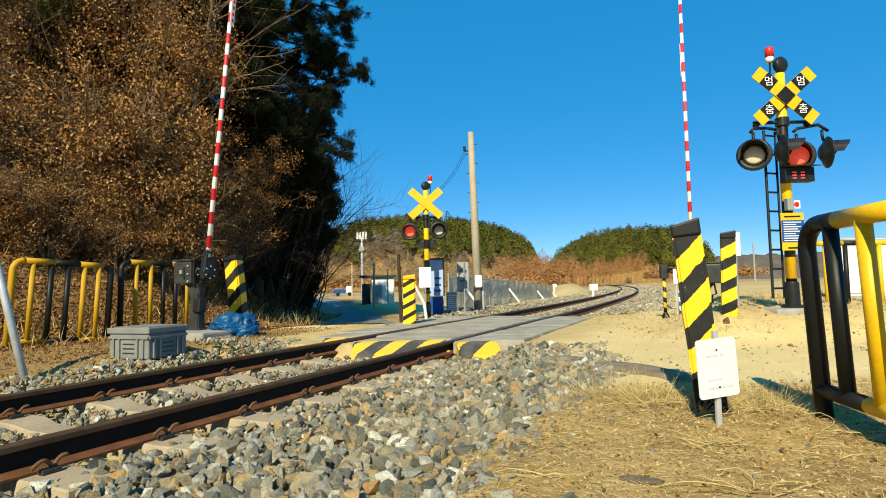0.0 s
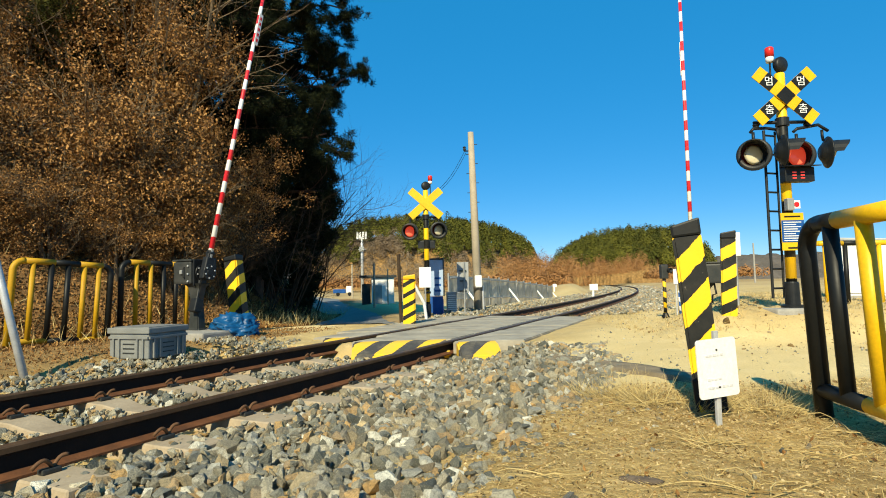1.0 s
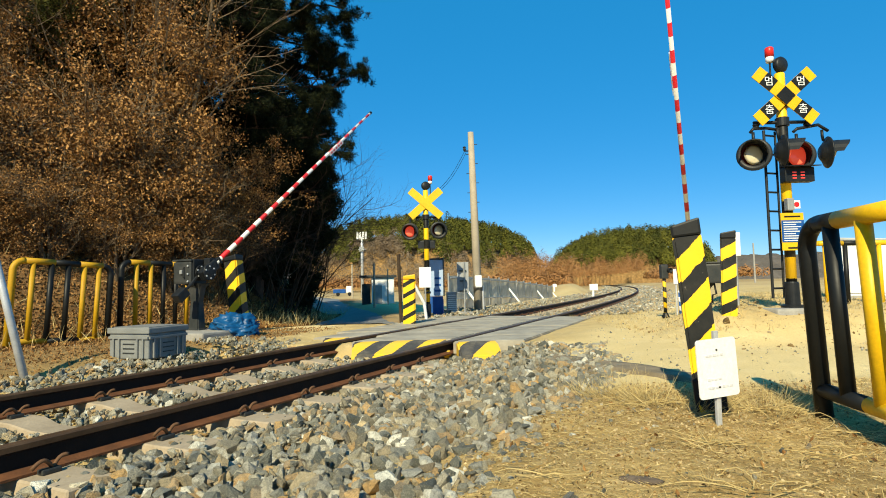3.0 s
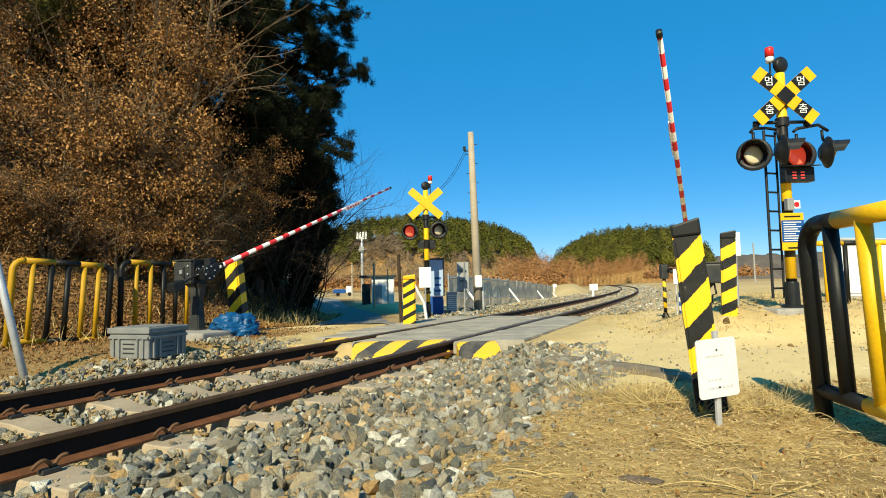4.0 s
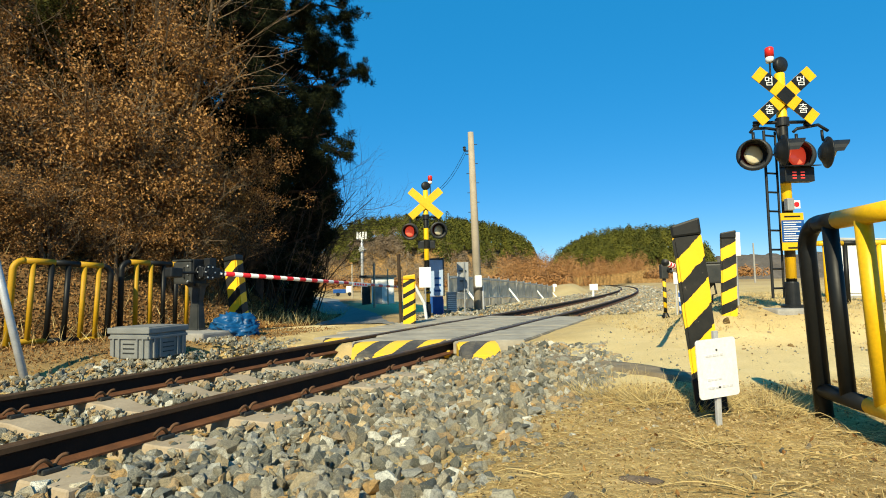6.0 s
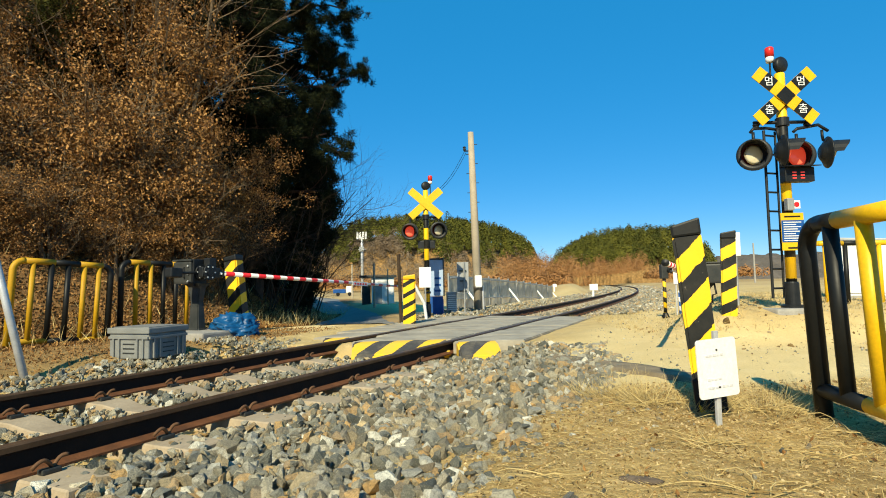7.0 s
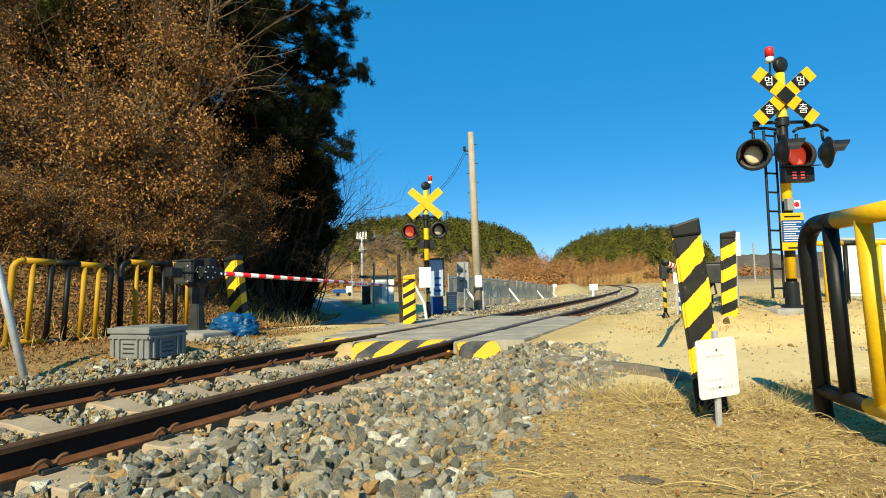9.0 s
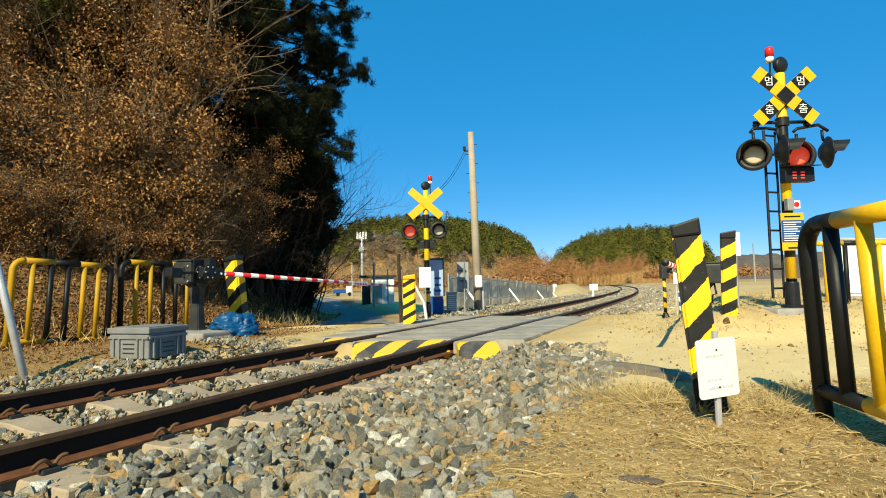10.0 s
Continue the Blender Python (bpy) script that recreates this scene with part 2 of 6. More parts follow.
def merge(bm, b):
    if bm is None:
        return b
    me = bpy.data.meshes.new("tmp")
    b.to_mesh(me)
    b.free()
    bm.from_mesh(me)
    bpy.data.meshes.remove(me)
    return bm


def tube(points, radius, sides=10, bm=None, radii=None):
    """A pipe along points, with end caps."""
    bm = bm or bmesh.new()
    pts = [Vector(p) for p in points]
    rings, ref = [], None
    for i, p in enumerate(pts):
        d = (pts[min(i + 1, len(pts) - 1)] - pts[max(i - 1, 0)]).normalized()
        if ref is None:
            ref = d.orthogonal().normalized()
        a = (ref - d * ref.dot(d)).normalized()
        ref = a
        b = d.cross(a)
        r = radii[i] if radii else radius
        rings.append([bm.verts.new(p + r * (math.cos(k * math.tau / sides) * a + math.sin(k * math.tau / sides) * b)) for k in range(sides)])
    for q, w in zip(rings, rings[1:]):
        for k in range(sides):
            bm.faces.new((q[k], q[(k + 1) % sides], w[(k + 1) % sides], w[k]))
    bm.faces.new(rings[0][::-1])
    bm.faces.new(rings[-1])
    return bm


def lathe(profile, sides=24, bm=None, m=None):
    """Turns (radius, z) pairs about the z axis."""
    b = bmesh.new()
    rings = []
    for r, z in profile:
        rings.append([b.verts.new((r * math.cos(k * math.tau / sides), r * math.sin(k * math.tau / sides), z)) for k in range(sides)])
    for q, w in zip(rings, rings[1:]):
        for k in range(sides):
            b.faces.new((q[k], q[(k + 1) % sides], w[(k + 1) % sides], w[k]))
    b.faces.new(rings[0][::-1])
    b.faces.new(rings[-1])
    bmesh.ops.remove_doubles(b, verts=b.verts, dist=1e-5)
    if m is not None:
        bmesh.ops.transform(b, matrix=m, verts=b.verts)
    return merge(bm, b)


def mesh_object(name, verts, faces, material, parent=None, smooth=False):
    me = bpy.data.meshes.new(name)
    me.from_pydata(verts, [], faces)
    me.materials.append(material)
    if smooth:
        me.polygons.foreach_set("use_smooth", [True] * len(me.polygons))
    me.update()
    ob = new(name, me)
    if parent is not None:
        ob.parent = parent
    return ob


rng = np.random.default_rng(7)


def blades(centres, length, width, up=0.0, rnd=rng, axis=None, fold=False):
    """Small pointed quads at the centres; up pulls them upright. Returns vertices and faces."""
    n = len(centres)
    d = rnd.normal(size=(n, 3)) if axis is None else axis + 0.45 * rnd.normal(size=(n, 3))
    d[:, 2] += up
    d /= np.linalg.norm(d, axis=1)[:, None] + 1e-9
    e = np.cross(d, rnd.normal(size=(n, 3)))
    e /= np.linalg.norm(e, axis=1)[:, None] + 1e-9
    ln = (length * rnd.uniform(0.6, 1.35, n))[:, None]
    wd = (width * rnd.uniform(0.7, 1.3, n))[:, None]
    c = np.asarray(centres)
    nrm = np.cross(d, e)
    mid = c + d * ln * 0.5
    v = np.stack([c, mid + e * wd * 0.5 + nrm * wd * 0.15, c + d * ln, mid - e * wd * 0.5 + nrm * wd * 0.15], 1).reshape(-1, 3)
    f = np.arange(4 * n).reshape(n, 4)
    return v, f


def quad_object(name, v, f, material, parent=None):
    me = bpy.data.meshes.new(name)
    k = f.shape[1]
    me.vertices.add(len(v))
    me.vertices.foreach_set("co", np.ascontiguousarray(v, dtype=np.float32).ravel())
    me.loops.add(f.size)
    me.loops.foreach_set("vertex_index", np.ascontiguousarray(f, dtype=np.int32).ravel())
    me.polygons.add(len(f))
    me.polygons.foreach_set("loop_start", np.arange(0, f.size, k, dtype=np.int32))
    me.update(calc_edges=True)
    me.polygons.foreach_set("use_smooth", [False] * len(f))
    me.materials.append(material)
    ob = new(name, me)
    if parent is not None:
        ob.parent = parent
    return ob


# ---- the track's line ----
STEP = 0.25
TS = np.arange(-40, 262, STEP)
TK = np.interp(TS, [0, 12, 25, 50, 100, 260], [0.0019, 0.0019, 0.0028, 0.0020, 0.0014, 0.0012])
TK[TS < 0] = 0.0
TH = -np.cumsum(TK * STEP)
TH += 0.4442 - TH[int(40 / STEP)]
TX, TY = np.cumsum(np.sin(TH) * STEP), np.cumsum(np.cos(TH) * STEP)
TX += -3.229 - TX[int(40 / STEP)]
TY += 2.0 - TY[int(40 / STEP)]


def on_track(s, side=0.0, z=0.0):
    x, y, h = np.interp(s, TS, TX), np.interp(s, TS, TY), np.interp(s, TS, TH)
    return Vector((x + side * math.cos(h), y - side * math.sin(h), z))


def track_heading(s):
    """Degrees by which the track's own y axis turns from the world's."""
    return -math.degrees(np.interp(s, TS, TH))


def track_side(x, y):
    """Along and beside the track, for arrays of places."""
    x, y = np.atleast_1d(np.asarray(x, float)), np.atleast_1d(np.asarray(y, float))
    s, d = np.zeros(x.shape), np.zeros(x.shape)
    for i in range(0, len(x), 4000):
        q = (x[i:i + 4000, None] - TX[None, ::4]) ** 2 + (y[i:i + 4000, None] - TY[None, ::4]) ** 2
        j = q.argmin(1) * 4
        s[i:i + 4000] = TS[j]
        d[i:i + 4000] = (x[i:i + 4000] - TX[j]) * np.cos(TH[j]) - (y[i:i + 4000] - TY[j]) * np.sin(TH[j])
        s[i:i + 4000] += (x[i:i + 4000] - TX[j]) * np.sin(TH[j]) + (y[i:i + 4000] - TY[j]) * np.cos(TH[j])
    return s, d


def sm(v, a, b):
    t = np.clip((v - a) / (b - a), 0, 1)
    return t * t * (3 - 2 * t)


def waves(x, y, k, seed):
    r = np.random.default_rng(seed)
    z = 0
    for _ in range(6):
        a, b, p = r.normal() * k, r.normal() * k, r.uniform(0, 6.28)
        z = z + np.sin(a * x + b * y + p)
    return z / 6


def slope_foot(y):
    """Where the wooded slope meets the level ground."""
    return np.interp(y, [-50, 10, 11.4, 40, 60], [-40.95, -3.75, -3.15, -6.2, -8.0])


LANE = [(-1.6, 10.5, 1.7), (-2.15, 14.2, 2.3), (-3.6, 20, 2.9), (-5.3, 26, 3.2), (-7.3, 33, 3.6), (-10, 45, 3.8), (-16, 62, 3.8)]


def ground_height(x, y):
    x, y = np.atleast_1d(np.asarray(x, float)), np.atleast_1d(np.asarray(y, float))
    s, d = track_side(x, y)
    z = 0.018 * waves(x, y, 2.5, 1) + 0.012 * waves(x, y, 7, 2) + 0.009 * waves(x, y, 15, 14)
    # the track's bed, deeper than the ballast that fills it
    level = sm(s - 0.5 * d + 0.8 * sm(d, 1.25, 1.7), 5.9, 6.3) * (1 - sm(s - 0.12 * d, 11.7, 12.3))
    z -= 0.05 * level * (1 - sm(np.abs(d), 1.55, 1.75))
    bed = (1 - sm(np.abs(d), 1.5, 2.5)) * (1 - level)
    near = sm(d, 0, 1) * (1 - sm(d, 2.2, 3.4)) * (1 - sm(s, 4.5, 6.5)) * (1 - level)
    z = z * (1 - bed) - 0.26 * bed - 0.10 * near * (1 - bed)
    # foreground shoulder and the raised bank beyond the side road
    bank = sm(y - 0.12 * (x - 3.5), 5.8, 7.1) * sm(d, 2.9, 4.1) * sm(x, 2.2, 3.1)
    z += 0.34 * bank * (1 + 0.15 * waves(x, y, 1.7, 3) + 0.12 * waves(x, y, 5.5, 4)) + 0.03 * bank * waves(x, y, 11, 6)
    # the lane falls away beyond the track
    z -= 0.020 * np.clip(-d - 2.4, 0, 12) * sm(y, 8.5, 11)
    z -= 0.35 * sm(-d, 2.6, 4.5) * sm(y, 13, 18) * sm(x, -3.0, 0.5)
    # wooded slope
    lane = np.interp(y, [p[1] for p in LANE], [p[0] for p in LANE])
    z -= 0.32 * sm(y, 10.6, 12.6) * (1 - sm(y, 30, 45)) * np.exp(-((x - lane) / 1.35) ** 2)
    up = np.clip(slope_foot(y) - x, 0, 40)
    hill = (0.55 * up * sm(up, 0, 2.2)) * (1 - sm(y, 26, 40)) * sm(y, -2, 5)
    z += np.minimum(hill, 7 + 0 * hill) * (1 + 0.08 * waves(x, y, 0.9, 5))
    # earth bank beyond the panel fence
    z += 1.0 * np.exp(-((x - 9.2) / 2.4) ** 2 - ((y - 42) / 6) ** 2) * sm(-d, 2.2, 4)
    far = np.hypot(x, y)
    z += 0.25 * waves(x, y, 0.05, 8) * sm(far, 60, 160)
    return z


def gz(x, y):
    return float(ground_height(x, y)[0])


# ---- ground, lane, track ----
def axis_steps(lo, hi, fine_lo, fine_hi, step, growth=1.12):
    a = list(np.arange(fine_lo, fine_hi, step))
    s, v = step, fine_hi
    while v < hi:
        a.append(v)
        s *= growth
        v += s
    a.append(hi)
    s, v = step, fine_lo
    while v > lo:
        s *= growth
        v -= s
        a.insert(0, max(v, lo))
    return np.array(a)


def ground():
    gx, gy = axis_steps(-1500, 1500, -7, 8, 0.075), axis_steps(-800, 3000, 1.2, 14, 0.075)
    xx, yy = np.meshgrid(gx, gy)
    z = ground_height(xx.ravel(), yy.ravel())
    v = np.stack([xx.ravel(), yy.ravel(), z], 1)
    w, h = len(gx), len(gy)
    i = (np.arange(h - 1)[:, None] * w + np.arange(w - 1)[None, :]).ravel()
    f = np.stack([i, i + 1, i + 1 + w, i + w], 1)
    ob = quad_object("ground", v, f, M["ground"])
    ob.data.polygons.foreach_set("use_smooth", [True] * len(ob.data.polygons))
    s, d = track_side(v[:, 0], v[:, 1])
    x, y = v[:, 0], v[:, 1]
    edge = 3.75 + 0.22 * waves(x, y, 3, 12)
    soil = (1 - sm(y, edge - 0.25, edge + 0.35)) * sm(d, 1.8, 2.8)
    soil = np.maximum(soil, sm(slope_foot(y) + 0.3 - x, -0.1, 0.9) * (y < 45))
    soil = np.maximum(soil, 0.45 * sm(np.hypot(x, y), 60, 120))
    soil = np.maximum(soil, 0.95 * sm(-d, 1.6, 2.2) * (1 - sm(s, 6.2, 8.0)))
    soil = np.maximum(soil, 0.45 * sm(y - 0.12 * (x - 3.5), 6.2, 6.8) * sm(x, 2.4, 3.2) * sm(d, 3.4, 4.2) * (y < 30))
    soil = np.maximum(soil, 0.5 * (1 - sm(np.abs(d), 1.9, 2.6)))
    soil = np.clip(soil + 0.25 * waves(x, y, 4, 13) * (soil > 0.02), 0, 1)
    foot = slope_foot(y)
    hum = ob.data.attributes.new("humus", "FLOAT", "POINT")
    hum.data.foreach_set("value", np.clip(sm(foot - x + 0.3 * waves(x, y, 3, 17), 0.0, 1.2) * (y < 40) + (0.5 + 0.25 * waves(x, y, 3, 18)) * sm(-d, 1.9, 2.4) * (1 - sm(s, 6.2, 7.8))
                                               + (0.45 + 0.2 * waves(x, y, 0.3, 19)) * sm(np.hypot(x, y), 26, 44)
                                               + 0.75 * sm(y, 11.0, 12.2) * (y < 45) * np.exp(-((x - np.interp(y, [p[1] for p in LANE], [p[0] for p in LANE])) / 2.3) ** 4), 0, 1).astype(np.float32))
    at = ob.data.attributes.new("soil", "FLOAT", "POINT")
    at.data.foreach_set("value", soil.astype(np.float32))
    tagged(ob, "sandy ground with dry brown grass", "ground", kind="structure")


def ribbon(name, line, width, lift, material, label, thick=0.12):
    """A sheet of road with real edges that follows the ground."""
    v, f = [], []
    n = 9
    for i, (x, y, w) in enumerate(line):
        x2, y2, _ = line[min(i + 1, len(line) - 1)]
        x1, y1, _ = line[max(i - 1, 0)]
        t = Vector((x2 - x1, y2 - y1, 0)).normalized()
        q = Vector((t.y, -t.x, 0))
        for k in range(n):
            p = Vector((x, y, 0)) + q * (k / (n - 1) - 0.5) * w
            drop = thick if k in (0, n - 1) else 0
            v.append((p.x, p.y, gz(p.x, p.y) + lift - drop))
    for i in range(len(line) - 1):
        for k in range(n - 1):
            a = i * n + k
            f.append((a, a + 1, a + n + 1, a + n))
    ob = mesh_object(name, v, f, material, smooth=True)
    return tagged(ob, label, "road", kind="structure")


def lane_line(pts, step=0.5):
    out = []
    for (x1, y1, w1), (x2, y2, w2) in zip(pts, pts[1:]):
        n = max(2, int(math.hypot(x2 - x1, y2 - y1) / step))
        for i in range(n):
            t = i / n
            out.append((x1 + (x2 - x1) * t, y1 + (y2 - y1) * t, w1 + (w2 - w1) * t))
    out.append(pts[-1])
    return out


def rail_profile(side):
    """Half metres across the head, web and foot; the foot stands at -0.153."""
    return [(-0.075, -0.153), (0.075, -0.153), (0.075, -0.141), (0.014, -0.122), (0.010, -0.045), (0.035, -0.034), (0.036, -0.008), (0.028, -0.001),
            (-0.028, -0.001), (-0.036, -0.008), (-0.035, -0.034), (-0.010, -0.045), (-0.014, -0.122), (-0.075, -0.141)]


def rail(side):
    prof = rail_profile(side)
    ss = np.concatenate([np.arange(-38, 60, 0.5), np.arange(60, 250, 2.0)])
    v, f = [], []
    n = len(prof)
    for s in ss:
        for o, z in prof:
            v.append(on_track(s, side + o, z))
    for i in range(len(ss) - 1):
        for k in range(n):
            a, b = i * n + k, i * n + (k + 1) % n
            f.append((a, b, b + n, a + n))
    t = thing("rail", pose(0, 0, 0), "rusty brown steel rail with worn head", "rail", "rails of the track")
    for name, keys, mat in (("head", (5, 6, 7, 8, 9), "railtop"), ("web", (3, 4, 10, 11), "shaded_rust"), ("foot", (0, 1, 2, 12, 13), "rustfoot")):
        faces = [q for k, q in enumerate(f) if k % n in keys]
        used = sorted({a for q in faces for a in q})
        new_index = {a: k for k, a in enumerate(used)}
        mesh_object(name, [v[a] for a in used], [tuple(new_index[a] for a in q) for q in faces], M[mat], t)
    return t


def sleeper_mesh():
    bm = bmesh.new()
    sec = [(-1.2, 0.24, -0.155), (-0.5, 0.24, -0.157), (-0.3, 0.20, -0.19), (0.3, 0.20, -0.19), (0.5, 0.24, -0.157), (1.2, 0.24, -0.155)]
    rings = []
    for x, w, z in sec:
        rings.append([bm.verts.new((x, -w / 2 - 0.02, -0.34)), bm.verts.new((x, w / 2 + 0.02, -0.34)), bm.verts.new((x, w / 2, z)), bm.verts.new((x, -w / 2, z))])
    for q, w in zip(rings, rings[1:]):
        for k in range(4):
            bm.faces.new((q[k], q[(k + 1) % 4], w[(k + 1) % 4], w[k]))
    bm.faces.new(rings[0][::-1])
    bm.faces.new(rings[-1])
    bmesh.ops.recalc_face_normals(bm, faces=bm.faces)
    bmesh.ops.bevel(bm, geom=bm.edges[:], offset=0.008, segments=1, affect="EDGES")
    return bm


def clip_mesh():
    """A spring clip: a bent bar beside the rail's foot on a shoulder block."""
    pts = []
    for i in range(15):
        a = i / 14
        pts.append((0.115 + 0.012 * math.sin(a * 6.3), -0.085 + 0.17 * a, -0.135 + 0.05 * abs(math.sin(a * math.pi * 1.5 + 0.35))))
    bm = tube(pts, 0.010, 8)
    return bm


def track_bed():
    base = None
    for i in range(-55, 54):
        s = 1.291 - 0.03 + 0.6397 * i
        if 5.6 < s < 11.9:
            continue
        m = Matrix.Translation(on_track(s)) @ pose(0, 0, 0, 0, 0, track_heading(s))
        if base is None:
            base = thing("sleeper", m, "pale weathered concrete railway sleeper", "sleeper", "sleepers of the track")
            part("beam", sleeper_mesh(), M["sleeper"], base)
            c = part("spring_clip", clip_mesh(), M["clip"], base, "rusty spring clip", True)
            c.location = (0.752, 0, 0)
            sh = part("clip_shoulder", box(0.05, 0.09, 0.028, 0.11, 0, -0.157, 0.008), M["darkgrey"], base, "dark cast clip shoulder")
            sh.location = (0.752, 0, 0)
            for dx, r in ((0.752, 180), (-0.752, 0), (-0.752, 180)):
                for o in (c, sh):
                    q = o.copy()
                    scene.collection.objects.link(q)
                    q.location = (dx, 0, 0)
                    q.rotation_euler = (0, 0, radians(r))
        else:
            copy_thing(base, m)


def stone_shapes(n=14):
    shapes = []
    r = np.random.default_rng(3)
    for _ in range(n):
        bm = bmesh.new()
        ax = (1.0, r.uniform(0.5, 0.95), r.uniform(0.36, 0.72))
        for q in r.normal(size=(14, 3)):
            q = q / np.linalg.norm(q) * r.uniform(0.8, 1.0)
            bm.verts.new((q[0] * ax[0], q[1] * ax[1], q[2] * ax[2]))
        res = bmesh.ops.convex_hull(bm, input=bm.verts)
        bmesh.ops.delete(bm, geom=list({g for g in res["geom_unused"] + res["geom_interior"] if isinstance(g, bmesh.types.BMVert)}), context="VERTS")
        bmesh.ops.triangulate(bm, faces=bm.faces)
        bm.verts.index_update()
        shapes.append((np.array([v.co[:] for v in bm.verts]), np.array([[v.index for v in f.verts] for f in bm.faces])))
        bm.free()
    return shapes


def rotations(n, r):
    q = r.normal(size=(n, 4))
    q /= np.linalg.norm(q, axis=1)[:, None]
    w, x, y, z = q.T
    return np.stack([np.stack([1 - 2 * (y * y + z * z), 2 * (x * y - z * w), 2 * (x * z + y * w)], 1),
                     np.stack([2 * (x * y + z * w), 1 - 2 * (x * x + z * z), 2 * (y * z - x * w)], 1),
                     np.stack([2 * (x * z - y * w), 2 * (y * z + x * w), 1 - 2 * (x * x + y * y)], 1)], 1)


SHAPES = stone_shapes()


def stones(name, places, sizes, label, seed, material="stone", category="ballast"):
    r = np.random.default_rng(seed)
    rot = rotations(len(places), r)
    vs, fs, off = [], [], 0
    kind = r.integers(0, len(SHAPES), len(places))
    for k, (sv, sf) in enumerate(SHAPES):
        idx = np.where(kind == k)[0]
        if not len(idx):
            continue
        v = np.einsum("nij,vj->nvi", rot[idx], sv) * sizes[idx, None, None] + places[idx, None, :]
        f = sf[None] + (np.arange(len(idx)) * len(sv))[:, None, None] + off
        vs.append(v.reshape(-1, 3))
        fs.append(f.reshape(-1, 3))
        off += len(idx) * len(sv)
    ob = quad_object(name, np.concatenate(vs), np.concatenate(fs), M[material])
    return tagged(ob, label, category, kind="stuff")


def ballast_top(s, d):
    """The stones' surface beside the rails."""
    a = np.abs(d)
    z = np.where(a < 1.25, -0.185, -0.185 + 0.05 * sm(a, 1.25, 1.8))
    z = np.where(d > 1.25, -0.185 + 0.15 * sm(d, 1.4, 3.0), z)
    z = np.where(d > 0.9, z + (-0.03 - z) * sm(s - 0.3 * (d - 1), 4.6, 6.0) * sm(d, 1.42, 1.75), z)
    z = np.where(d < -1.25, -0.185 + 0.13 * sm(-d, 1.2, 2.0), z)
    return z


def ballast():
    r = np.random.default_rng(5)

    def lay(name, s0, s1, d0, d1, per, size, label, seed, edge=None, rise=0.0):
        n = int((s1 - s0) * (d1 - d0) * per)
        s, d = r.uniform(s0, s1, n), r.uniform(d0, d1, n)
        keep = (np.abs(np.abs(d) - 0.752) > 0.095)
        if edge is not None:
            keep &= edge(s, d)
        s, d = s[keep], d[keep]
        x, y, h = np.interp(s, TS, TX), np.interp(s, TS, TY), np.interp(s, TS, TH)
        px, py = x + d * np.cos(h), y - d * np.sin(h)
        sz = size * np.exp(r.normal(size=len(s)) * 0.38)
        sz = np.clip(sz, size * 0.45, size * 1.9)
        z = ballast_top(s, d) + r.uniform(-0.042, 0.018, len(s)) + 0.02 * waves(px, py, 4, 9) + rise
        # sleepers stay clear of stones
        ph = ((s - 1.261) / 0.6397 + 0.5) % 1.0 - 0.5
        clear = (np.abs(ph * 0.6397) < 0.125) & (np.abs(d) < 0.93)
        z = np.where(clear, z - 0.05, z)
        z = np.where(np.abs(np.abs(d) - 0.752) < 0.20, np.minimum(z, -0.19), z)
        stones(name, np.stack([px, py, z], 1), sz, label, seed)

    lay("ballast", -36, -2.4, -2.3, 2.9, 110, 0.05, "grey ballast along the track behind", 28)
    wav = lambda s: 3.18 + 0.16 * np.sin(1.7 * s) + 0.10 * np.sin(4.1 * s + 1)
    fade = lambda s, d: (d < wav(s) - 0.62 * sm(s, 4.2, 7.2)) & ((d < 2.5) | (r.uniform(size=len(s)) < 1.25 - (d - 2.55) * 1.4)) & ((s - 0.58 * d < 5.15) | (d > 1.48))
    lay("ballast", -2.5, 6.3, 0.86, 3.5, 700, 0.040, "heaped grey and ochre crushed stone ballast beside the rail", 21, fade)
    lay("ballast", -3.5, 6.4, -0.66, 0.66, 480, 0.030, "grey crushed stone ballast between the rails", 22, lambda s, d: s < 5.75 + 0.58 * d)
    lay("ballast", -2.5, 6.4, -2.25, -0.86, 480, 0.030, "grey crushed stone ballast along the far rail", 23, lambda s, d: d > -2.05 - 0.15 * np.sin(2.1 * s))
    lay("ballast", 4.9, 7.0, -2.35, -0.86, 480, 0.032, "grey crushed stone ballast before the crossing slabs", 29, lambda s, d: s < 6.72 + 0.58 * d + 0.25 * np.sin(7 * d), 0.10)
    lay("ballast", 11.75, 32, -0.66, 0.66, 190, 0.036, "pale ballast between the distant rails", 24)
    lay("ballast", 11.0, 32, -2.4, -0.86, 190, 0.040, "pale ballast along the distant far rail", 25, lambda s, d: (s > 11.9) | (d < -1.66), 0.05)
    lay("ballast", 11.7, 34, 0.86, 3.4, 170, 0.040, "pale ballast shoulder along the distant near rail", 26, lambda s, d: (s > 11.75 + 0.9 * (d - 0.9)) | (d > 3.3), 0.02)
    lay("ballast", 32, 110, -2.6, 3.6, 26, 0.09, "pale ballast of the far bend", 27)
    # loose stones of the foreground, one by one
    r2 = np.random.default_rng(31)
    meshes = []
    for sv, sf in SHAPES:
        me = bpy.data.meshes.new("stone")
        me.from_pydata(sv.tolist(), [], sf.tolist())
        me.materials.append(M["stone_one"])
        meshes.append(me)
    holder = thing("loose_ballast", pose(0, 0, 0), "loose crushed stones lying on top of the ballast", "stones")
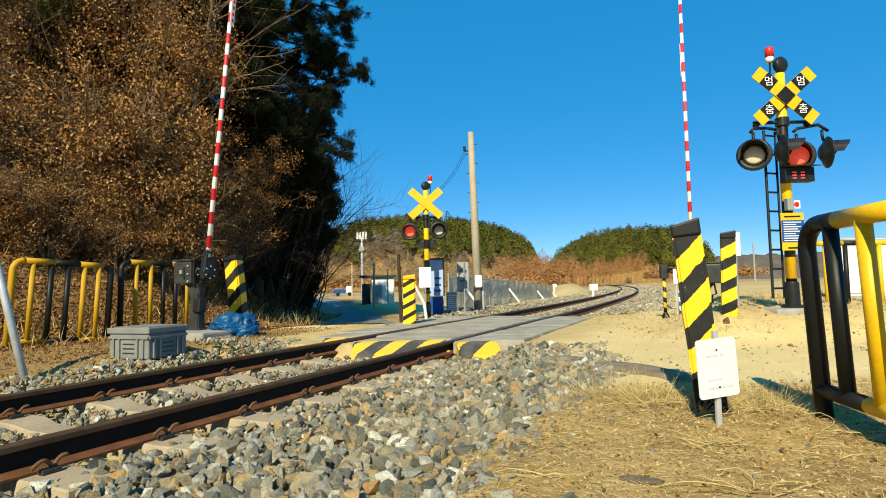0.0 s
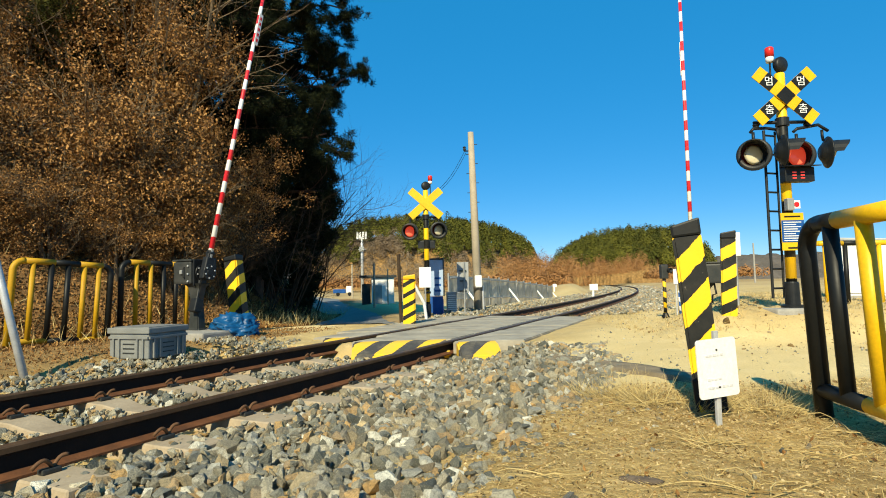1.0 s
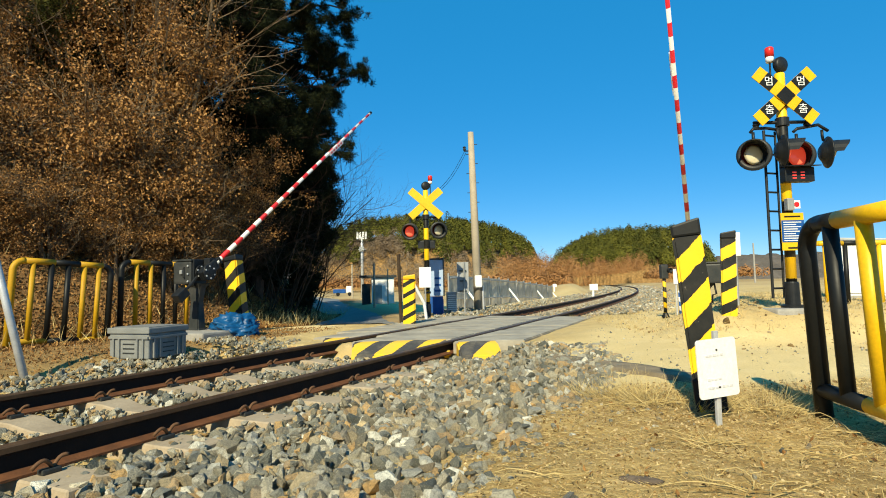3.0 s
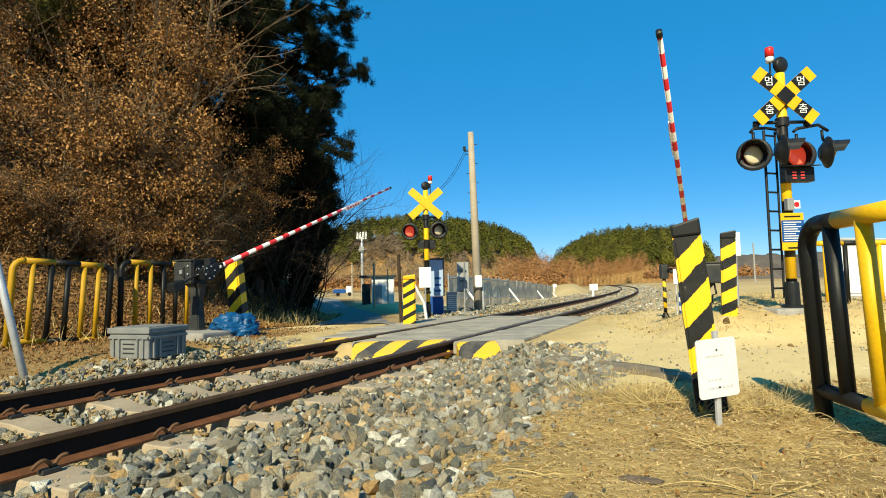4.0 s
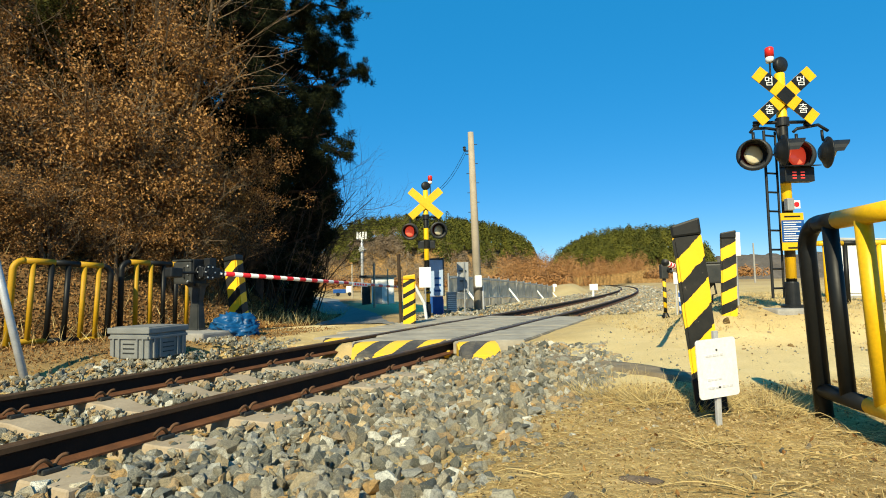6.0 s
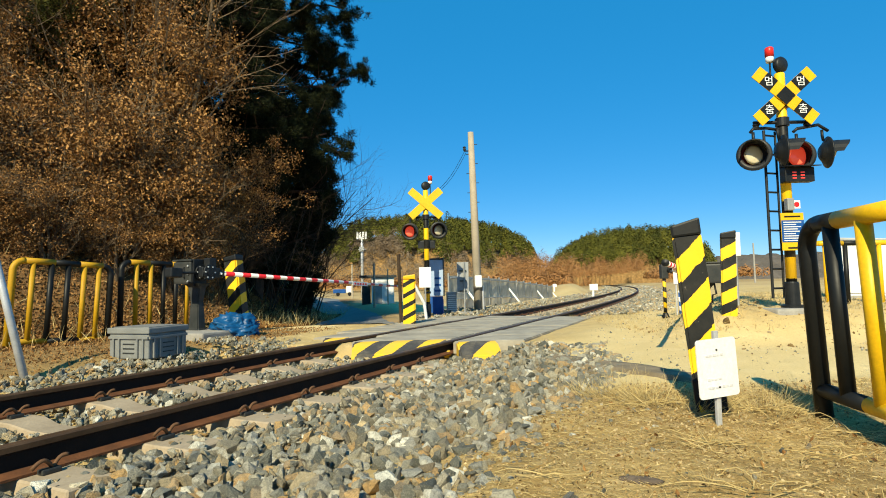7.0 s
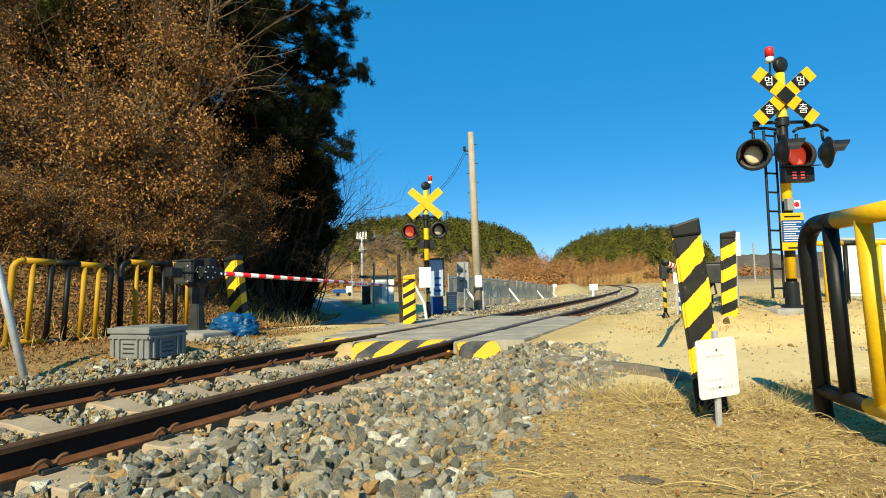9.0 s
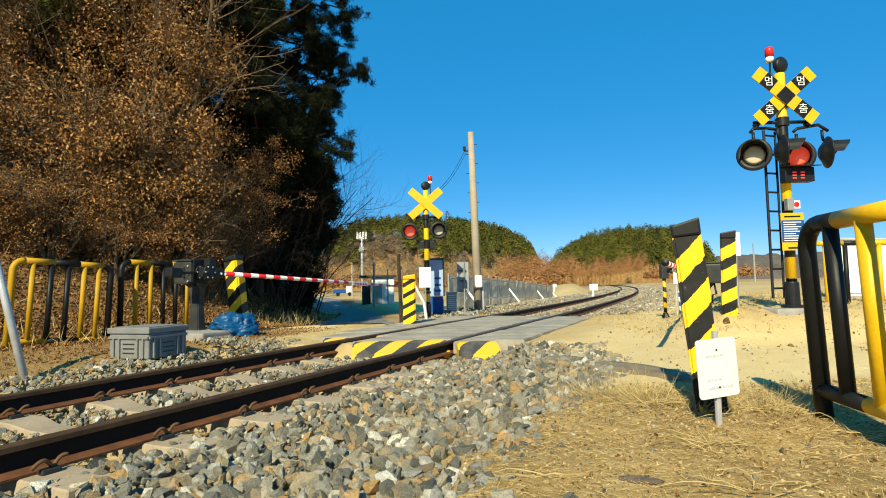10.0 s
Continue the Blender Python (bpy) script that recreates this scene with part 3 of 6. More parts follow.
    for _ in range(240):
        s, d = r2.uniform(0.2, 3.6), r2.uniform(1.15, 2.9)
        p = on_track(s, d)
        z = float(ballast_top(np.array([s]), np.array([d]))[0]) + 0.012
        k = 0.047 * math.exp(r2.normal() * 0.25)
        st = new("stone", meshes[r2.integers(len(meshes))])
        st.parent = holder
        q = Matrix(rotations(1, r2)[0].tolist()).to_quaternion()
        st.matrix_basis = Matrix.LocRotScale((p.x, p.y, z), q, (k, k, k))


def slab(s0, s1, d0, d1, top, skew0=0.0, skew1=0.0, thick=0.16):
    """A crossing slab cut along the skewed lane, slightly bevelled."""
    bm = bmesh.new()
    ring = []
    for s, d, k in ((s0, d0, skew0), (s0, d1, skew0), (s1, d1, skew1), (s1, d0, skew1)):
        p = on_track(s + k * d, d)
        ring.append(p)
    lo = [bm.verts.new((p.x, p.y, top - thick)) for p in ring]
    hi = [bm.verts.new((p.x, p.y, top)) for p in ring]
    bm.faces.new(hi)
    bm.faces.new(lo[::-1])
    for k in range(4):
        bm.faces.new((lo[k], lo[(k + 1) % 4], hi[(k + 1) % 4], hi[k]))
    bmesh.ops.recalc_face_normals(bm, faces=bm.faces)
    bmesh.ops.bevel(bm, geom=bm.edges[:], offset=0.012, segments=2, affect="EDGES")
    return bm


SKEW = 0.58


def crossing():
    deck = tagged(new("crossing_deck"), "grey concrete slabs of a level crossing laid between and beside the rails", "crossing deck", kind="structure")
    r = np.random.default_rng(9)
    for d0, d1, o in ((-0.66, 0.655, 0.0), (0.83, 1.62, -0.45), (-1.62, -0.84, 1.0)):
        cuts = np.linspace(0, 1, 7)
        for a, b in zip(cuts, cuts[1:]):
            part("slab", slab(6.03 + o + (5.6 - o) * a + 0.008, 6.03 + o + (5.6 - o) * b - 0.008, d0 + (0.18 if a == 0 and d0 < 0 else 0.0), d1, -0.008 + r.uniform(-0.006, 0.004), SKEW * (1 - a), SKEW * (1 - b)), M["panel_concrete"], deck)
    # painted end ramps
    for d0, d1, o in ((-0.44, 0.62, 0.0), (0.88, 1.32, -0.45), (-1.18, -0.86, 0.8)):
        mid = on_track(6.0 + o + SKEW * (d0 + d1) / 2, (d0 + d1) / 2)
        a, b = on_track(6.0 + o + SKEW * d0, d0), on_track(6.0 + o + SKEW * d1, d1)
        ln, ang = (b - a).length, math.degrees(math.atan2(b.y - a.y, b.x - a.x))
        bm = bmesh.new()
        prof = [(-0.42, -0.20), (-0.40, -0.13), (-0.10, -0.012), (0.02, -0.004), (0.02, -0.20)]
        rings = [[bm.verts.new((x, y, z)) for y, z in prof] for x in (-ln / 2, ln / 2)]
        for k in range(5):
            bm.faces.new((rings[0][k], rings[0][(k + 1) % 5], rings[1][(k + 1) % 5], rings[1][k]))
        bm.faces.new(rings[0][::-1])
        bm.faces.new(rings[1])
        bmesh.ops.recalc_face_normals(bm, faces=bm.faces)
        bmesh.ops.bevel(bm, geom=bm.edges[:], offset=0.02, segments=2, affect="EDGES")
        ob = part("end_ramp", bm, M["ramp_side" if d0 > 0.8 else "ramp"])
        ob.matrix_basis = pose(mid.x, mid.y, 0, 0, 0, ang)
        tagged(ob, "sloping concrete end block painted black and yellow between the rails", "ramp", "painted ramps of the crossing")


ground()
ribbon("road", lane_line(LANE), 3, 0.018, M["asphalt"], "grey asphalt lane that leads away from the crossing", 0.05)
ribbon("pavement", lane_line([(1.02, 6.5, 0.20), (1.12, 6.0, 0.30), (1.30, 5.3, 0.34), (1.55, 4.5, 0.32), (1.86, 3.85, 0.30)], 0.2), 0.3, 0.03, M["edge_concrete"], "weathered grey concrete edge of the road", 0.15)
for side in (0.752, -0.752):
    rail(side)
track_bed()
ballast()
crossing()


# ---- bollards, fences, barriers, signals ----
def bollard(x, y, height, width, label, turn=0, lean=(0, 0), zb=None, paint="bollard", cap_paint="black"):
    """A tapered square concrete post with chamfered edges, black cap and painted bands."""
    t = thing("bollard", pose(x, y, gz(x, y) - 0.03 if zb is None else zb, lean[0], lean[1], turn), label, "bollard", "striped bollards of the crossing")
    bm = bmesh.new()
    bmesh.ops.create_cube(bm, size=1)
    bmesh.ops.scale(bm, vec=(width, width, height - 0.09), verts=bm.verts)
    bmesh.ops.translate(bm, vec=(0, 0, (height - 0.09) / 2), verts=bm.verts)
    bmesh.ops.bevel(bm, geom=bm.edges[:], offset=width * 0.09, segments=2, affect="EDGES")
    bmesh.ops.subdivide_edges(bm, edges=[e for e in bm.edges if abs(e.verts[0].co.z - e.verts[1].co.z) > 0.3], cuts=6)
    for v in bm.verts:
        v.co += Vector((noise.noise(v.co * 4 + Vector((x, y, 0))), noise.noise(v.co * 4 + Vector((5, y, x))), 0)) * 0.008
    part("post", bm, M[paint], t)
    cap = box(width * 1.006, width * 1.006, 0.10, 0, 0, height - 0.10, width * 0.08)
    for v in cap.verts:
        if v.co.z > height - 0.05:
            v.co.z += 0.03 * v.co.x / width - 0.02
    part("cap", cap, M[cap_paint], t, "worn %s painted cap" % cap_paint)
    return t


def fence(m, length, height, radius, inner, colours, top_bands, name="guard_fence", low=0.10, label="", low_bands=None):
    """Bent pipe frame with uprights, in yellow and black lengths. x runs along the fence."""
    t = thing(name, m, label or "yellow and black steel pipe guard fence", "fence", "pipe fences of the crossing")
    c = 0.13
    first = [(0, 0, -0.1), (0, 0, height - c)] + [(c - c * math.cos(a), 0, height - c + c * math.sin(a)) for a in np.linspace(0.2, math.pi / 2, 6)]
    part("end_post", tube(first, radius, 14), M[colours[0]], t, smooth=True)
    last = [(length - p[0], 0, p[2]) for p in first]
    part("end_post", tube(last, radius, 14), M[colours[-1]], t, smooth=True)
    for a, b, col in top_bands:
        part("top_rail", tube([(c + a * (length - 2 * c) + 0.001, 0, height), (c + b * (length - 2 * c), 0, height)], radius * 1.01, 14), M[col], t, smooth=True)
    for a, b, col in low_bands or top_bands:
        part("bottom_rail", tube([(a * length, 0, low), (b * length, 0, low)], radius * 0.9, 14), M[col], t, smooth=True)
    for q, col in zip(inner, colours[1:-1]):
        part("upright", tube([(q * length, 0, low), (q * length, 0, height)], radius * 0.84, 14), M[col], t, smooth=True)
    return t


def frame_between(a, b, zoff=0.0, lean=0):
    """A pose at a whose x axis points to b."""
    a, b = Vector(a), Vector(b)
    return pose(a.x, a.y, a.z + zoff, 0, lean, math.degrees(math.atan2(b.y - a.y, b.x - a.x)))


MOVERS = {}


def barrier(pivot, angle, length, label, boom_label, key, far=False):
    """A gate machine on a column; its arm turns about the machine's side shaft. Local x points along the lowered boom."""
    x, y, zp = pivot
    g = gz(x, y)
    t = thing("barrier_gate", pose(x, y, g, 0, 0, angle), label, "barrier", "barrier gates of the crossing")
    h = zp - g
    col = bmesh.new()
    rings = []
    for z, w, d in ((0.0, 0.15, 0.20), (0.05, 0.15, 0.20), (0.12, 0.075, 0.10), (h * 0.55, 0.055, 0.08), (h - 0.22, 0.065, 0.12), (h - 0.16, 0.11, 0.17)):
        rings.append([col.verts.new((sx * w, 0.15 + sy * d, z)) for sx, sy in ((-1, -1), (1, -1), (1, 1), (-1, 1))])
    for q, w in zip(rings, rings[1:]):
        for k in range(4):
            col.faces.new((q[k], q[(k + 1) % 4], w[(k + 1) % 4], w[k]))
    col.faces.new(rings[0][::-1])
    col.faces.new(rings[-1])
    bmesh.ops.bevel(col, geom=col.edges[:], offset=0.012, segments=2, affect="EDGES")
    part("column", col, M["darkgrey"], t)
    mach = part("machine_case", box(0.30, 0.36, 0.34, 0.0, 0.30, h - 0.17, 0.03), M["darkgrey"], t, "dark grey cast machine case")
    part("case_door", box(0.24, 0.02, 0.26, 0.0, 0.49, h - 0.13, 0.01), M["steelgrey"], mach)
    part("case_lid", box(0.32, 0.38, 0.03, 0.0, 0.30, h + 0.172, 0.012), M["darkgrey"], mach)
    part("latch", box(0.03, 0.05, 0.06, -0.165, 0.30, h - 0.02, 0.008), M["steelgrey"], mach, "worn steel latch")
    part("handle", tube([(-0.158, 0.24, h + 0.08), (-0.185, 0.24, h + 0.07), (-0.185, 0.24, h - 0.07), (-0.158, 0.24, h - 0.08)], 0.008, 6), M["blackmetal"], mach)
    part("flange_plate", box(0.24, 0.03, 0.40, 0.0, 0.105, h - 0.20, 0.01), M["blackmetal"], t)
    part("end_box", box(0.14, 0.12, 0.20, 0.12, 0.02, h + 0.02, 0.015), M["blackmetal"], t)
    for z in (-0.13, -0.02, 0.10):
        part("bolt", lathe([(0.001, 0), (0.014, 0), (0.014, 0.02), (0.001, 0.022)], 6, m=pose(-0.15, 0.17, h + z, 0, -90, 0)), M["galv"], t)
    part("cable", tube([(0.05, 0.30, h - 0.17), (0.10, 0.33, h - 0.35), (0.09, 0.27, h * 0.4), (0.07, 0.25, 0.02)], 0.016, 8), M["black"], t, smooth=True)
    for sx in (-0.11, 0.11):
        for sy in (0.0, 0.30):
            part("bolt", lathe([(0.001, 0.045), (0.016, 0.045), (0.018, 0.075), (0.001, 0.085)], 8, m=pose(sx, sy, 0)), M["galv"], t)
    shaft = lathe([(0.001, -0.16), (0.05, -0.16), (0.055, -0.1), (0.07, -0.08), (0.07, 0.1), (0.05, 0.12), (0.001, 0.12)], 20, m=pose(0, 0, 0, 90, 0, 0))
    arm = part("boom_arm", shaft, M["blackmetal"], t, "black cast hub that turns the boom")
    arm.location = (0, 0, h)
    hub = box(0.34, 0.10, 0.16, 0.06, -0.03, -0.08, 0.02)
    box(0.16, 0.06, 0.10, 0.26, -0.03, -0.05, 0.012, hub)
    part("bracket", hub, M["blackmetal"], arm)
    for q in (-0.10, 0.06):
        part("flange", lathe([(0.001, -0.008), (0.115, -0.008), (0.12, 0.0), (0.115, 0.008), (0.001, 0.008)], 20, m=pose(0, q, 0, 90, 0, 0)), M["blackmetal"], arm)
        for k in range(6):
            a = k * math.tau / 6
            part("bolt", lathe([(0.001, 0), (0.012, 0), (0.012, 0.012), (0.001, 0.014)], 6, m=pose(0.09 * math.cos(a), q - 0.008, 0.09 * math.sin(a), 90, 0, 0)), M["galv"], arm)
    for k in (0.20, 0.30):
        part("clamp", box(0.035, 0.10, 0.10, k, -0.03, -0.05, 0.008), M["blackmetal"], arm)
    part("boom", tube([(0.20, -0.03, 0), (length * 0.5, -0.03, 0.004), (length, -0.03, 0.0)], 0.03, 14, radii=[0.038, 0.032, 0.026]), M["boom"], arm, boom_label, True)
    part("boom_tip", lathe([(0.001, -0.02), (0.032, -0.02), (0.032, 0.05), (0.001, 0.06)], 14, m=pose(length, -0.03, 0, 0, 90, 0)), M["black"], arm, "black rubber tip")
    # hanging reflective plate and a drop strip on the outer half
    part("plate", box(0.62, 0.008, 0.085, length * 0.70, -0.066, -0.05, 0.003), M["white"], arm, "white notice plate with red bars")
    for k in range(5):
        part("plate_mark", box(0.06, 0.004, 0.04, length * 0.70 - 0.22 + 0.11 * k, -0.073, -0.03, 0.001), M["redpaint"], arm)
    for sy in (0.07,):
        bar = tube([(0.08, sy, 0.02), (-0.25, sy, -0.02), (-0.52, sy, -0.03)], 0.022, 8)
        part("counterweight_bar", bar, M["blackmetal"], arm)
    cw = box(0.20, 0.14, 0.14, -0.50, 0.07, -0.10, 0.02)
    part("counterweight", cw, M["blackmetal"], arm, "black cast iron counterweight")
    MOVERS[key] = (arm, h)
    return t


def hood(r, ln):
    """A half-round visor above a lamp, cut slanting."""
    bm = bmesh.new()
    outer, inner = [], []
    n = 12
    for i in range(n):
        a = math.radians(-8 + 196 * i / (n - 1))
        reach = ln * (0.52 + 0.48 * max(0.0, math.sin(a)) ** 0.8)
        c, s = math.cos(a), math.sin(a)
        outer.append([bm.verts.new((r * c, 0, r * s)), bm.verts.new((r * c, -reach, r * s * 0.97))])
        inner.append([bm.verts.new(((r - 0.006) * c, 0, (r - 0.006) * s)), bm.verts.new(((r - 0.006) * c, -reach, (r - 0.006) * s * 0.97))])
    for i in range(n - 1):
        for q, flip in ((outer, False), (inner, True)):
            f = (q[i][0], q[i + 1][0], q[i + 1][1], q[i][1])
            bm.faces.new(f[::-1] if flip else f)
        bm.faces.new((outer[i][1], outer[i + 1][1], inner[i + 1][1], inner[i][1]))
    return bm


def lamp(parent, x, y, z, turn, key=None):
    """Round black lamp with a backing disc, visor and a flap lens that shows pale or red."""
    back = lathe([(0.001, -0.07), (0.07, -0.07), (0.10, -0.05), (0.15, 0.0), (0.195, 0.012), (0.20, 0.02), (0.195, 0.028), (0.137, 0.028), (0.132, 0.01), (0.125, -0.03), (0.001, -0.04)], 36, m=pose(0, 0, 0, 90, 0, 0))
    l = part("lamp", back, M["blackmetal"], parent, "round black warning lamp", True)
    l.matrix_basis = pose(x, y, z, 0, 0, turn)
    v = part("visor", hood(0.148, 0.24), M["blackmetal"], l)
    v.location = (0, -0.02, 0)
    lens = lathe([(0.001, -0.024), (0.05, -0.021), (0.09, -0.013), (0.126, 0.0), (0.09, 0.013), (0.05, 0.021), (0.001, 0.024)], 32, m=pose(0, 0, 0, 90, 0, 0))
    g = part("lens", lens, [M["lens_off"], M["lens_on"]], l, "round glass lens that flashes red", True)
    for p in g.data.polygons:
        p.material_index = 0 if p.center.y < 0 else 1
    g.location = (0, -0.012, 0)
    part("hanger", tube([(0, 0.02, 0.15), (0, 0.03, 0.22), (0.0, 0.03, 0.29)], 0.018, 8), M["blackmetal"], l, smooth=True)
    if key:
        MOVERS.setdefault(key, []).append(g)
    return l


def text_mesh(body, size):
    cu = bpy.data.curves.new("glyph", "FONT")
    cu.body, cu.size, cu.align_x, cu.align_y, cu.extrude = body, size, "CENTER", "CENTER", 0.001
    ob = bpy.data.objects.new("glyph", cu)
    scene.collection.objects.link(ob)
    me = bpy.data.meshes.new_from_object(ob.evaluated_get(bpy.context.evaluated_depsgraph_get()))
    bpy.data.objects.remove(ob)
    return me


def signal(m, label, near):
    t = thing("crossing_signal", m, label, "crossing signal", "warning signals of the crossing")
    part("mast", lathe([(0.060, 0.25), (0.060, 2.94), (0.045, 2.955)], 24), M["post"], t, "mast painted in black and yellow bands", True)
    part("foot", lathe([(0.001, 0.0), (0.13, 0.0), (0.13, 0.03), (0.085, 0.04), (0.08, 0.30), (0.07, 0.32), (0.001, 0.32)], 24), M["blackmetal"], t, "black cast mast foot")
    # crossed boards
    for k, ang in enumerate((41, -41)):
        b = box(0.94, 0.012, 0.175, 0, 0, -0.0875, 0.004)
        bd = part("board", b, M["yellow"], t, "yellow crossbuck board")
        bd.matrix_basis = pose(0, -0.085 - 0.016 * k, 2.63, 0, -ang, 0)
        if near:
            for q in (-0.27, 0.27):
                part("dark_panel", box(0.16, 0.004, 0.174, q, -0.009, -0.087, 0.001), M["black"], bd)
                ch = "멈" if (q > 0) == (ang > 0) else "춤"
                g = new("glyph", text_mesh(ch, 0.13))
                g.data.materials.append(M["white"])
                g.parent = bd
                g.matrix_basis = pose(q, -0.013, 0, 0, ang, 0) @ pose(0, 0, 0, 90, 0, 0)
    if near:
        hubp = box(0.17, 0.006, 0.17, 0, 0, -0.085, 0.002)
        hb = part("centre_plate", hubp, M["black"], t, "black square plate on the crossing of the boards")
        hb.matrix_basis = pose(0, -0.113, 2.63, 0, 45, 0)
    part("bracket", lathe([(0.07, 2.5), (0.085, 2.5), (0.085, 2.55), (0.07, 2.55)], 20), M["blackmetal"], t)
    # bell and beacon
    part("bell", lathe([(0.001, -0.05), (0.05, -0.05), (0.098, -0.02), (0.10, 0.03), (0.08, 0.05), (0.001, 0.055)], 28, m=pose(0.0, -0.02, 3.05, 90, 0, 20)), M["blackmetal"], t, "round black warning bell", True)
    part("bell_stem", lathe([(0.035, 2.93), (0.03, 3.0), (0.03, 3.02)], 14), M["blackmetal"], t)
    bx = -0.10 if near else 0.11
    part("beacon_arm", tube([(0.0, 0.02, 2.62), (bx * 0.8, 0.02, 2.72), (bx, 0.02, 2.80), (bx, 0.02, 3.12)], 0.012, 8), M["blackmetal"], t, smooth=True)
    bc = part("beacon", lathe([(0.001, 3.04), (0.04, 3.04), (0.048, 3.07), (0.048, 3.11), (0.001, 3.11)], 20, m=pose(bx, 0.02, 0.06)), M["white"], t, "beacon lamp with white base and red dome", True)
    part("dome", lathe([(0.001, 3.11), (0.052, 3.11), (0.052, 3.22), (0.04, 3.235), (0.001, 3.24)], 20, m=pose(bx, 0.02, 0.06)), M["red"], bc, "red plastic dome", True)
    # lamp bar
    part("lamp_bar", tube([(-0.36, 0.0, 2.32), (0.34, 0.0, 2.32)], 0.022, 10), M["blackmetal"], t, smooth=True)
    part("collar", lathe([(0.062, 2.26), (0.08, 2.27), (0.08, 2.37), (0.062, 2.38)], 20), M["blackmetal"], t)
    if near:
        part("lamp_bracket", tube([(-0.42, -0.02, 2.19), (-0.38, -0.02, 2.24), (-0.20, 0.0, 2.25), (-0.08, 0.0, 2.23)], 0.02, 8), M["blackmetal"], t, smooth=True)
        part("lamp_bracket", tube([(0.12, -0.02, 2.19), (0.17, -0.02, 2.23), (0.45, 0.0, 2.28), (0.57, 0.0, 2.20)], 0.02, 8), M["blackmetal"], t, smooth=True)
        for q in (-0.33, 0.31):
            part("insulator", lathe([(0.02, 2.24), (0.045, 2.25), (0.03, 2.27), (0.045, 2.29), (0.03, 2.31), (0.04, 2.33)], 14, m=pose(q, 0, 0)), M["blackmetal"], t)
        lamp(t, -0.43, -0.10, 1.89, -30, "near_a")
        lamp(t, 0.13, -0.06, 1.87, -30, "near_b")
        lamp(t, -0.12, -0.15, 1.92, 76, "near_a")
        lamp(t, 0.54, 0.02, 1.93, 76, "near_b")
        # direction display
        d = part("display", box(0.36, 0.12, 0.18, 0.07, -0.12, 1.535, 0.01), M["blackmetal"], t, "black display box with red digits")
        part("display_hood", box(0.38, 0.20, 0.012, 0.07, -0.20, 1.717, 0.003, m=pose(0, 0, 0, 8, 0, 0)), M["blackmetal"], d)
        for q in (-0.05, 0.05):
            for dx, dz, w, hh in ((0, 0.075, 0.05, 0.016), (0, 0.04, 0.05, 0.016), (0, 0.005, 0.05, 0.016)):
                part("segment", box(w, 0.006, hh, 0.05 + q + dx, -0.184, 1.565 + dz, 0.002), M["digits"], d)
        # small case, notice and ladder
        c = part("switch_case", box(0.085, 0.08, 0.15, -0.035, -0.10, 1.19, 0.01), M["steelgrey"], t, "small grey case with a red mark on white")
        part("mark_plate", box(0.09, 0.006, 0.10, 0.055, -0.10, 1.215, 0.002), M["white"], c)
        part("mark", lathe([(0.001, 0), (0.032, 0), (0.032, 0.003), (0.001, 0.003)], 16, m=pose(0.055, -0.104, 1.265, 90, 0, 0)), M["redpaint"], c)
        s = part("notice", box(0.28, 0.008, 0.46, -0.02, -0.115, 0.70, 0.003), M["yellow"], t, "yellow and blue enamel notice")
        part("notice_field", box(0.275, 0.004, 0.27, -0.02, -0.121, 0.80, 0.001), M["blue"], s)
        rr = np.random.default_rng(4)
        for k in range(9):
            w = 0.23 * rr.uniform(0.6, 1)
            part("text_bar", box(w, 0.003, 0.011, -0.02 - 0.115 + w / 2, -0.1245, 0.815 + 0.028 * k, 0.0005), M["white"], s)
        for k, w in ((0, 0.20), (1, 0.14)):
            part("text_bar", box(w, 0.003, 0.02, -0.02, -0.1205, 1.105 - 0.385 * k, 0.0005), M["black"], s)
        lad = part("ladder", tube([(-0.24, 0.0, 0.12), (-0.24, 0.0, 2.22)], 0.017, 8), M["blackmetal"], t, "black steel ladder fixed to the mast")
        part("ladder_stile", tube([(-0.065, 0.06, 0.12), (-0.065, 0.06, 2.22)], 0.014, 8), M["blackmetal"], lad)
        for k in range(9):
            part("rung", tube([(-0.24, 0.0, 0.24 + 0.24 * k), (-0.065, 0.06, 0.24 + 0.24 * k)], 0.013, 8), M["blackmetal"], lad)
    else:
        lamp(t, -0.37, -0.08, 1.98, -4, "far_a")
        lamp(t, 0.29, -0.08, 2.00, 2, "far_b")
        d = part("display", box(0.40, 0.12, 0.17, 0.0, 0.10, 1.60, 0.01), M["blackmetal"], t, "black display box")
        part("display_hood", box(0.42, 0.16, 0.012, 0.0, 0.20, 1.78, 0.003), M["blackmetal"], d)
        for q in (-0.2, 0.2):
            part("insulator", lathe([(0.02, 2.24), (0.04, 2.25), (0.03, 2.27), (0.04, 2.30)], 14, m=pose(q, 0, 0)), M["blackmetal"], t)
        for z in (1.05, 1.12, 0.55):
            part("clamp", lathe([(0.069, z), (0.082, z), (0.082, z + 0.05), (0.069, z + 0.05)], 18), M["blackmetal"], t)
    return t


plinth = box(0.54, 0.5, 0.34, 0, 0, -0.25, 0.03)
pl = part("plinth", plinth, M["concrete"])
pl.matrix_basis = pose(4.20, 7.02, 0.25, 0, 0, 6)
tagged(pl, "rough concrete plinth under a crossing signal", "plinth")
signal(pose(4.30, 7.0, 0.34), "tall black and yellow crossing signal with crossbuck, bell and flashing lamps", True)
signal(pose(-0.38, 13.06, -0.03), "distant black and yellow crossing signal seen from behind its crossbuck", False)

